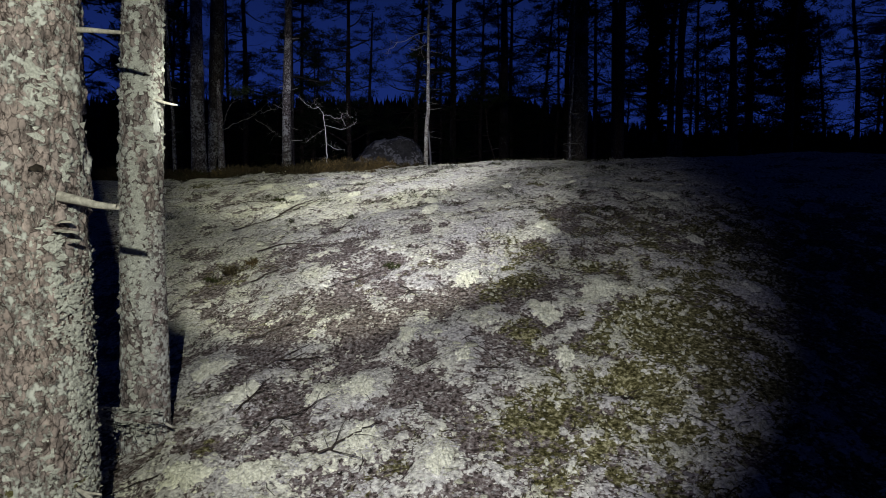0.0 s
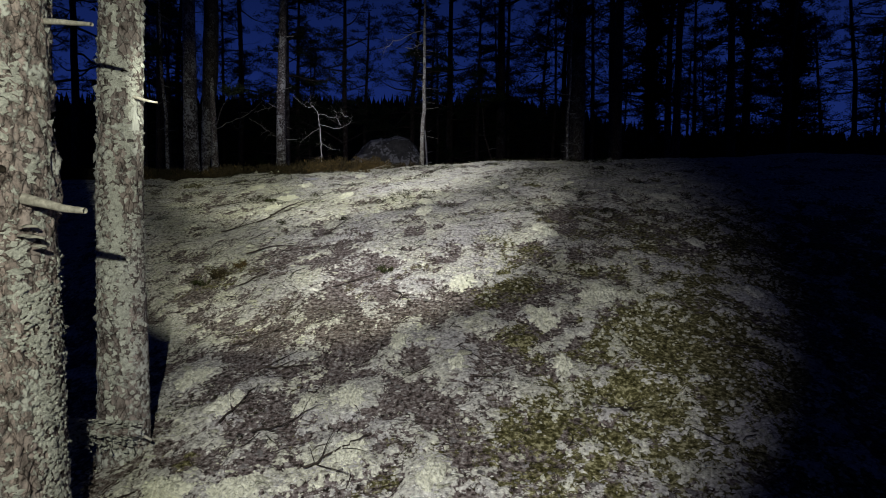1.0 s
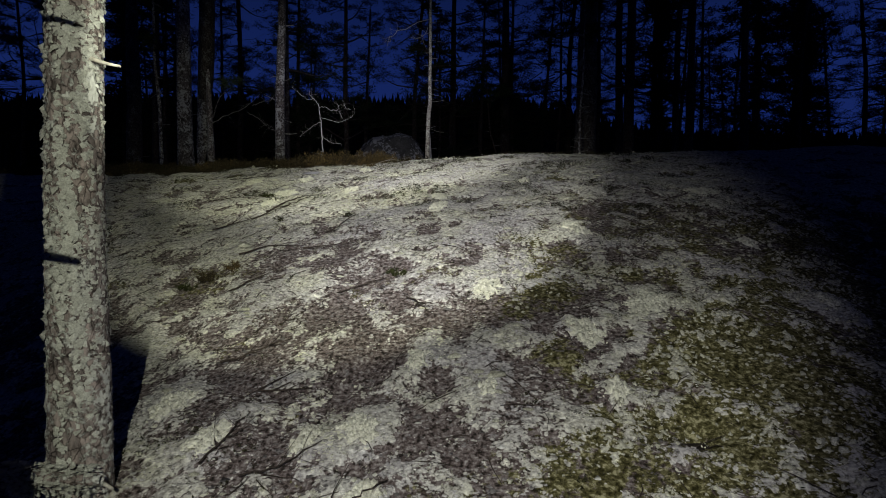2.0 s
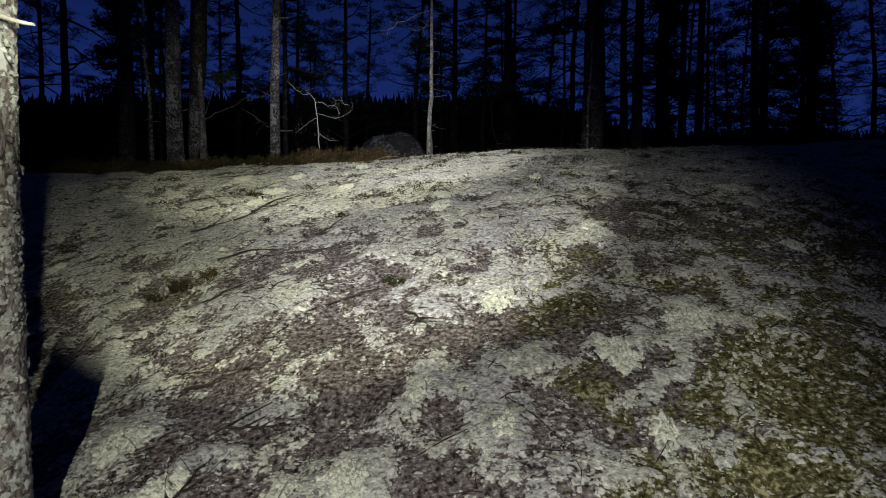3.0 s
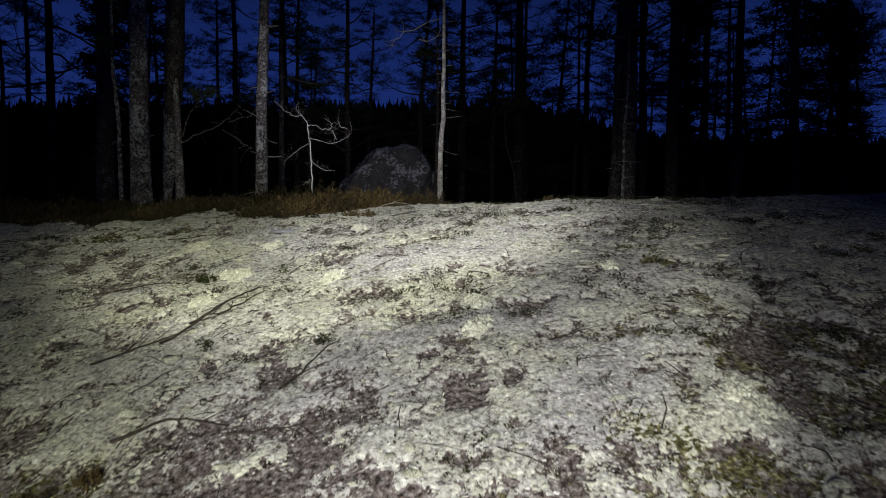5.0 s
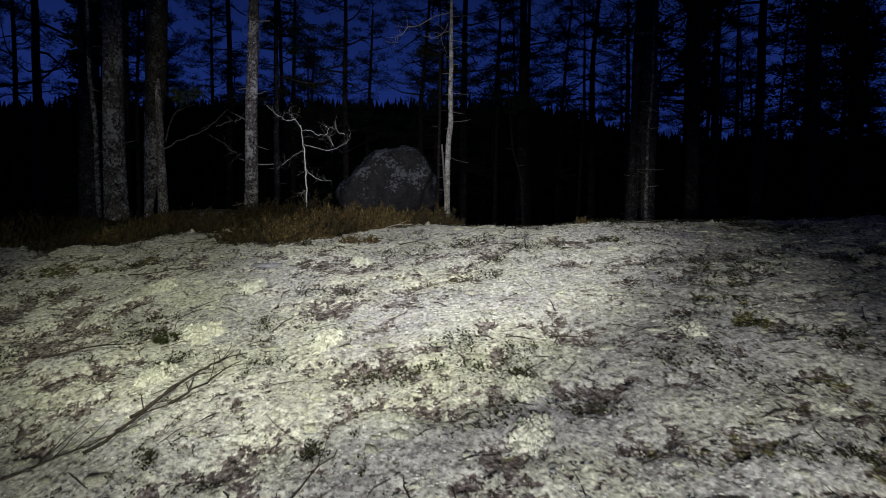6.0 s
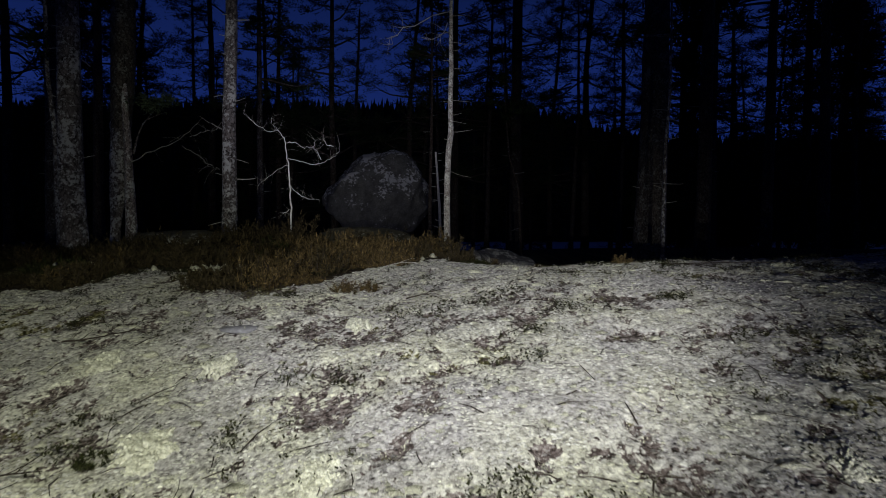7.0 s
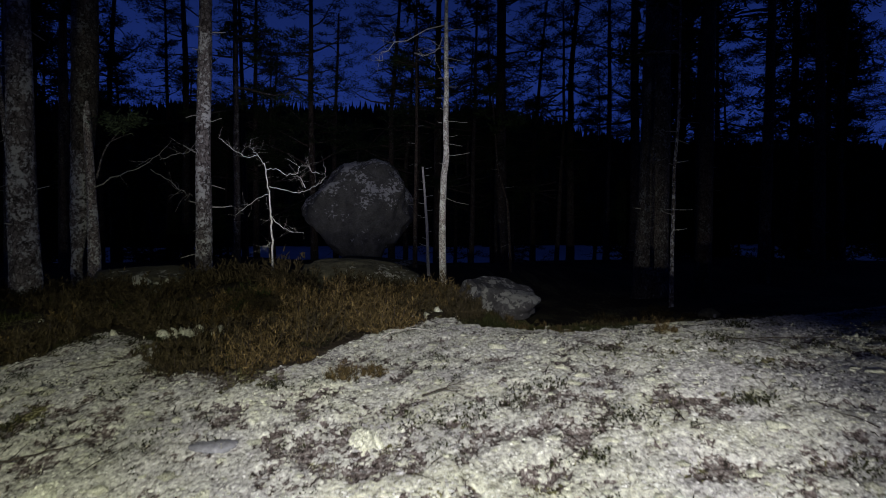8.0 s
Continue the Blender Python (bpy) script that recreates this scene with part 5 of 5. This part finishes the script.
# the bare dead sapling with crooked white branches
dz = spot_z(-2.34, 12.86)
dead = thing("dead_sapling", "small bleached dead pine with crooked bare branches", "tree", (-2.34, 12.86, dz))
DEAD_BRANCHES = (((-2.34, 2.20), (-2.35, 2.79), (-2.36, 3.05), (-2.37, 3.31), (-2.4, 3.56), (-2.43, 3.7)),
                 ((-2.43, 3.69), (-2.51, 3.78), (-2.57, 3.83), (-2.65, 3.91), (-2.66, 4.0)), ((-2.51, 3.78), (-2.6, 3.75), (-2.73, 3.83), (-2.85, 3.94)),
                 ((-2.41, 3.62), (-2.29, 3.63), (-2.19, 3.56), (-2.07, 3.57), (-2.03, 3.66), (-2.1, 3.7)),
                 ((-2.37, 3.43), (-2.23, 3.4), (-2.07, 3.36), (-1.94, 3.43), (-1.84, 3.49), (-1.79, 3.59), (-1.83, 3.75)),
                 ((-1.97, 3.41), (-2.0, 3.51), (-2.03, 3.55)), ((-1.8, 3.58), (-1.89, 3.59), (-1.94, 3.68)),
                 ((-2.37, 3.34), (-2.51, 3.31), (-2.67, 3.21), (-2.83, 3.1)), ((-2.36, 3.08), (-2.23, 2.98), (-2.11, 2.92), (-1.95, 2.92)), ((-2.36, 2.79), (-2.46, 2.74)))
for k, pts in enumerate(DEAD_BRANCHES):
    a = np.array(pts)
    n = 4 * len(a)
    t = np.linspace(0, len(a) - 1, n)
    g = np.random.default_rng(560 + k)
    depth = (0 * t if k == 0 else 0.10 * math.sin(k * 2.1) * t) + g.normal(0, 0.006, n)
    r0, r1 = (0.013, 0.0055) if k == 0 else (0.0045, 0.0016)
    path = np.stack([np.interp(t, np.arange(len(a)), a[:, 0]) + 2.34 + g.normal(0, 0.006, n), depth, np.interp(t, np.arange(len(a)), a[:, 1]) - dz + g.normal(0, 0.006, n), np.linspace(r0, r1, n)], -1)
    b = part("trunk" if k == 0 else "branch", tube_mesh("branch", [path], 7), M_BLEACHED, dead)
    tw = [bough(path[int(g.integers(n // 3, n)), :3], (g.normal(), g.normal() * 0.6, g.normal() + 0.4), g.uniform(0.05, 0.2), 0.0014, 0.2, 0.2, 5, 0.4, 570 + 20 * k + q) for q in range(13)]
    tagged(part("twig_spray", tube_mesh("twig_spray", tw, 4), M_GREYWOOD, b), kind="stuff")

# slim pale trunk with side twigs
sz = spot_z(-0.36, 13.62)
slim = thing("slim_birch", "slim pale young trunk with bare side twigs", "tree", (-0.36, 13.62, sz))
slim_axis = np.array([(0, 0, -0.3, 0.046), (0, 0, 0.2, 0.044), (-0.007, 0, 0.9, 0.043), (0.0, 0, 1.25, 0.041), (0.015, 0, 1.63, 0.040), (0.048, 0, 1.87, 0.037), (0.040, 0, 2.36, 0.033),
                      (0.052, 0, 2.75, 0.030), (0.045, 0, 3.1, 0.028), (0.05, 0, 3.8, 0.022), (0.12, 0, 5.5, 0.014), (0.2, 0, 6.8, 0.006)])
part("trunk", trunk_mesh("trunk", slim_axis, 28, 260, 0.004, 32, 20.0, 0.2), M_BARK_PALE, slim)
g = np.random.default_rng(33)
# height, side, length, droop
SIDE_TWIGS = ((3.46, 1, 0.26, 0.12), (3.11, 1, 0.29, -0.15), (2.99, 1, 0.10, 0.0), (2.75, 1, 0.13, 0.0), (2.32, 1, 0.29, 0.03), (2.12, 1, 0.14, 0.1), (2.04, 1, 0.22, -0.25), (1.89, 1, 0.28, 0.0),
              (1.36, 1, 0.32, -0.45), (2.86, -1, 0.10, -0.1), (2.46, -1, 0.06, 0.2), (2.30, -1, 0.09, -0.2), (1.78, -1, 0.06, 0.2), (1.42, -1, 0.05, 0.1), (2.62, -1, 0.12, -0.2), (3.25, -1, 0.2, -0.3))
for k, (h, side, ln, droop) in enumerate(SIDE_TWIGS):
    cx, rr = np.interp(h, slim_axis[:, 2], slim_axis[:, 0]), np.interp(h, slim_axis[:, 2], slim_axis[:, 3])
    stub(slim, (cx + side * rr * 0.6, 0, h), (side, g.normal(0, 0.25), droop), ln, g.uniform(0.0035, 0.006), M_GREYWOOD, 600 + k, "side_twig", rise=0.1)
for k in range(22):
    h, a = g.uniform(0.2, 2.4), g.uniform(-2.8, -0.3)
    cx, rr = np.interp(h, slim_axis[:, 2], slim_axis[:, 0]), np.interp(h, slim_axis[:, 2], slim_axis[:, 3])
    stub(slim, (cx + math.cos(a) * rr * 0.8, math.sin(a) * rr * 0.8, h), (math.cos(a), math.sin(a), g.normal(0, 0.3)), g.uniform(0.012, 0.035), 0.006, M_BARK_PALE, 660 + k, "knot")
for k, (arch, r0) in enumerate(((((0.03, 0, 3.52), (-0.20, -0.05, 3.45), (-0.45, -0.1, 3.29), (-0.60, -0.15, 3.26), (-0.68, -0.15, 3.15), (-0.76, -0.18, 3.13), (-0.74, -0.2, 3.02)), 0.008),
                                (((0.0, 0, 3.37), (-0.04, -0.05, 3.24), (-0.10, -0.1, 3.16), (-0.25, -0.12, 3.10), (-0.36, -0.15, 3.13)), 0.006))):
    path = np.array([(*p, r0 * (1 - 0.11 * i)) for i, p in enumerate(arch)])
    b = part("branch", tube_mesh("branch", [path], 6), M_GREYWOOD, slim, "bare bent side branch")
    tw = [bough(path[int(g.integers(1, len(path))), :3], (g.normal() - 0.3, g.normal() * 0.6, g.normal() - 0.1), g.uniform(0.08, 0.3), 0.0026, 0.1, 0.2, 5, 0.4, 690 + 20 * k + q) for q in range(9)]
    tagged(part("twig_spray", tube_mesh("twig_spray", tw, 4), M_GREYWOOD, b), kind="stuff")

snag_z = spot_z(-0.37, 20.08)
snag = thing("dead_snag", "thin broken grey dead pole with short stubs", "tree", (-0.37, 20.08, snag_z))
snag_axis = axis_rows(((0.05, 0, -0.2), (0.0, 0, 1.2), (-0.09, 0, 2.5)), 0.048, 0.024, 20, 0.01, 35)
part("trunk", trunk_mesh("trunk", snag_axis, 20, 120, 0.005, 36, 14.0), M_BLEACHED, snag)
for k in range(12):
    stub(snag, (-0.02, 0, 0.7 + 0.16 * k), (g.choice((-1, 1)), g.normal(0, 0.3), 0.15), g.uniform(0.06, 0.2), 0.007, M_BLEACHED, 650 + k)


# ---------------------------------------------------------------- rocks
M_PALE_STONE = rock_material("pale_stone", (0.16, 0.155, 0.18), (0.28, 0.275, 0.31), (0.6, 0.6, 0.56), 0.7, 6.0)
def stone(name, label, at, size, material, seed, detail=4, rough=0.16, chips=7, turn=0.0, taper=0.0, planes=()):
    """A boulder: a sphere cut by a few planes, roughened at three scales."""
    g = np.random.default_rng(seed)
    bm = bmesh.new()
    bmesh.ops.create_icosphere(bm, subdivisions=detail, radius=1)
    cuts = [(Vector(g.normal(0, 1, 3)).normalized(), g.uniform(0.58, 0.88)) for _ in range(chips)] + [(Vector(p[:3]).normalized(), p[3]) for p in planes]
    for v in bm.verts:
        p = v.co.copy()
        for n, d in cuts:
            over = p.dot(n) - d
            if over > 0:
                p -= n * over * 0.85
        q = p * 1.6 + Vector((seed, 0, 0))
        p *= 1 + rough * (noise.noise(q) + 0.45 * noise.noise(q * 2.7) + 0.2 * noise.noise(q * 7) + 0.1 * noise.noise(q * 16))
        slim = 1 - taper * max(0.0, -p.z) ** 1.5
        v.co = Vector((p.x * size[0] * slim, p.y * size[1] * slim, p.z * size[2]))
    for f in bm.faces:
        f.smooth = True
    ob = part(name, bm, material)
    ob.location = at
    ob.rotation_euler = (0, 0, turn)
    return tagged(ob, label, "rock")


boulder = stone("boulder", "huge rounded granite boulder with pale lichen patches", (-2.76, 33.0, 3.50), (2.26, 2.0, 2.24), M_BOULDER, 5, 6, 0.15, 0,
                planes=((-0.63, -0.2, 0.77, 0.80), (-0.75, 0.0, -0.66, 0.79), (0.80, 0.0, -0.62, 0.80), (0.1, -0.2, 1.0, 0.92), (0.75, -0.2, 0.65, 0.94), (0.15, -0.9, 0.45, 0.74), (-0.35, -0.9, -0.15, 0.80),
                        (0.5, -0.8, -0.3, 0.72), (0.95, -0.3, 0.1, 0.90), (-0.1, -0.75, 0.75, 0.86)))
stone("rock", "grey lichened rock in heather beyond the crest", (0.56, 14.9, 1.80), (0.66, 0.5, 0.44), M_ROCK, 14, 5, 0.2)
stone("rock", "small pale lichened rock beside the larger one", (0.09, 14.55, 1.98), (0.17, 0.16, 0.24), M_ROCK, 15, 4, 0.2)
stone("rock_slab", "low flat mossy rock slab in the heather", (-3.75, 12.95, spot_z(-3.75, 12.95) + 0.10), (0.75, 0.5, 0.24), M_SLAB, 16, 4, 0.14)
stone("rock_slab", "low flat mossy rock slab below the boulder", (-1.2, 13.7, spot_z(-1.2, 13.7) + 0.18), (1.0, 0.55, 0.27), M_SLAB, 17, 5, 0.14).rotation_euler = (0, 0.12, 0)
stone("rock_slab", "low flat mossy rock slab below the boulder", (-2.2, 27.5, 1.35), (2.2, 1.4, 0.45), M_SLAB, 19, 4, 0.14)
for k, (x, y, s) in enumerate(((1.35, 11.2, 0.08), (2.6, 12.5, 0.12))):
    stone("small_stone", "small grey stone half sunk in heath", (x, y, spot_z(x, y) + s * 0.25), (s, s * 0.8, s * 0.6), M_SLAB, 22 + k, 3, 0.2)
stone("flat_stone", "small flat pale stone level with the lichen", (-1.62, 8.27, spot_z(-1.62, 8.27) - 0.004), (0.115, 0.07, 0.02), M_PALE_STONE, 26, 3, 0.2)
# near-black lump set in the small hollow of the slope
pit_z = spot_z(0.96, 3.3)
stone("dark_lump", "dark lump in a small hollow among moss", (0.96, 3.3, pit_z), (0.085, 0.075, 0.02), M_PIT, 29, 3, 0.25)


# ---------------------------------------------------------------- heather beyond the crest
def heather_mesh(seed, height, spread_r, stems):
    """A heather bush: many fine upright stems set with short scale leaves. Returns stems and foliage."""
    g = np.random.default_rng(seed)
    paths, tips = [], []
    for k in range(stems):
        a, d = g.uniform(0, 6.28), spread_r * math.sqrt(g.uniform(0, 1))
        x, y = d * math.cos(a), d * math.sin(a)
        h = height * g.uniform(0.55, 1.1) * (1 - 0.45 * (d / spread_r) ** 2)
        b = bough((x * 0.6, y * 0.6, -0.03), (x * 0.9 + g.normal(0, 0.05), y * 0.9 + g.normal(0, 0.05), height), h, 0.0035, 0.1, 0.10, 3, 0.4, seed * 53 + k)
        paths.append(b)
        for q in range(20):
            s = g.uniform(0.6, 3.0)
            i = min(2, int(s))
            tips.append(b[i, :3] * (1 - s + i) + b[i + 1, :3] * (s - i) + g.normal(0, 0.008, 3))
    sv, sf = tubes(paths, 3)
    p = np.repeat(np.array(tips), 2, 0)
    n = len(p)
    d = g.normal(0, 0.6, (n, 3)) + (0, 0, 0.75)
    d /= np.linalg.norm(d, axis=1)[:, None]
    ln = g.uniform(0.018, 0.05, n)[:, None]
    side = np.cross(d, g.normal(0, 1, (n, 3)))
    side /= np.linalg.norm(side, axis=1)[:, None]
    w = side * 0.0042
    v = np.stack([p - w, p + w, p + d * ln], 1).reshape(-1, 3)
    s_me = mesh_from("woody_base", sv, sf)
    s_me.materials.append(M_TWIG)
    f_me = mesh_from("foliage", v, np.arange(3 * n).reshape(-1, 3), False)
    return s_me, f_me


BUSHES = []
for k, (h, r, n, m) in enumerate(((0.22, 0.27, 60, M_HEATHER), (0.17, 0.25, 60, M_HEATHER), (0.26, 0.25, 64, M_HEATHER_DRY), (0.15, 0.20, 48, M_HEATHER_DRY), (0.12, 0.24, 56, M_CROWBERRY))):
    s_me, f_me = heather_mesh(700 + k, h, r, n * 3 // 5)
    f_me.materials.append(m)
    BUSHES.append((s_me, f_me))
BUSH_LABELS = ("dark brown heather bush with fine upright shoots", "low brown heather bush among lichen", "dry rust-brown heather bush", "small tawny heather bush", "low olive crowberry bush")


def heather(k, x, y, scale, turn):
    ob = thing("heather_bush", BUSH_LABELS[k], "shrub", (x, y, spot_z(x, y)), "heather beyond the crest")
    ob.rotation_euler = (0, 0, turn)
    ob.scale = (scale, scale, scale)
    part("woody_base", BUSHES[k][0], None, ob)
    part("foliage", BUSHES[k][1], None, ob)


hr = random.Random(9)
placed = 0
hx = np.array([hr.uniform(-6.4, 2.8) for _ in range(2600)])
hy = np.array([8.6 + 5.6 * hr.random() ** 1.25 for _ in range(2600)])
far_bushes = []
hh = heath_edge(hx, hy)
for x, y, h in zip(hx, hy, hh):
    if math.hypot(x + 2.25, y - 9.95) < 0.31 or math.hypot(x + 0.6, y - 10.3) < 0.2 or math.hypot((x + 1.2) / 1.1, (y - 13.3) / 0.8) < 1:
        continue
    if h < 0.6 or (h < 0.97 and hr.random() < 0.35) or (x > 0.6 and hr.random() < 0.45):
        continue
    dry = -1.75 < x < -0.5 and y < 11.4
    k = hr.choice((2, 2, 3, 0)) if dry else hr.choice((0, 0, 1, 1, 4, 3))
    if x > -0.3:
        k = hr.choice((3, 4, 4, 1))
    scale, turn = hr.uniform(0.65, 1.2) * (0.7 if x > -0.3 else 1), hr.uniform(0, 6.28)
    if y < 11.4 and placed < 285:
        heather(k, float(x), float(y), scale, turn)
        placed += 1
    elif len(far_bushes) < 170:
        far_bushes.append((k, float(x), float(y), scale * (1.3 + 0.5 * (-2.8 < x < -1.9)), turn))
far_v, far_f, far_n = [], [], 0
for k, x, y, scale, turn in far_bushes:
    me = BUSHES[k][1]
    co = np.empty(len(me.vertices) * 3, np.float32)
    me.vertices.foreach_get("co", co)
    co = co.reshape(-1, 3, 3)[::2].reshape(-1, 3) * scale
    c, s = math.cos(turn), math.sin(turn)
    far_v.append(np.stack([co[:, 0] * c - co[:, 1] * s + x, co[:, 0] * s + co[:, 1] * c + y, co[:, 2] + spot_z(x, y)], -1))
    far_f.append(np.arange(len(co)).reshape(-1, 3) + far_n)
    far_n += len(co)
tagged(part("heather_field", mesh_from("heather_field", np.concatenate(far_v), np.concatenate(far_f), False), M_HEATHER), "dark brown heather covering the ground under the pines", "shrub", kind="stuff")
for x, y, k in ((-1.75, 5.25, 1), (-1.6, 5.35, 3), (-1.9, 5.2, 4), (-0.4, 4.9, 4), (-1.85, 7.2, 4), (0.75, 9.3, 3), (-1.0, 8.95, 3), (-1.15, 8.9, 2)):
    heather(k, x, y, 0.5, hr.uniform(0, 6.28))

# ---------------------------------------------------------------- the wooded hill across the lake
fr = np.random.default_rng(41)
vs, fs, base = [], [], 0
for k in range(3600):
    y = 134 + 64 * fr.uniform(0, 1) ** 0.6
    x = fr.uniform(-1.25, 1.25) * y
    h = fr.uniform(10.2, 12.8) * (1 - 0.25 * ease(20, 70, x))
    z = float(landform(x, y))
    rad, tiers, sides = fr.uniform(1.0, 2.4), 3, 6
    for t in range(tiers):
        lo, hi = z - 1 + h * t / tiers, z + h * (t + 1.45) / tiers if t < tiers - 1 else z + h
        rr = rad * (1 - 0.78 * t / tiers) + 0.2
        ang = np.arange(sides) * 2 * np.pi / sides + fr.uniform(0, 1)
        ring = np.stack([x + rr * np.cos(ang) * fr.uniform(0.7, 1.3, sides), y + rr * np.sin(ang), np.full(sides, lo) + fr.normal(0, 0.3, sides)], -1)
        vs.append(np.concatenate([ring, [(x + fr.normal(0, 0.1), y, hi)]]))
        fs.append(np.array([(i, (i + 1) % sides, sides) for i in range(sides)]) + base)
        base += sides + 1
tagged(part("far_woods", mesh_from("far_woods", np.concatenate(vs), np.concatenate(fs), False), M_FOREST), "black spruce wood on the hill across the lake", "forest", kind="stuff")
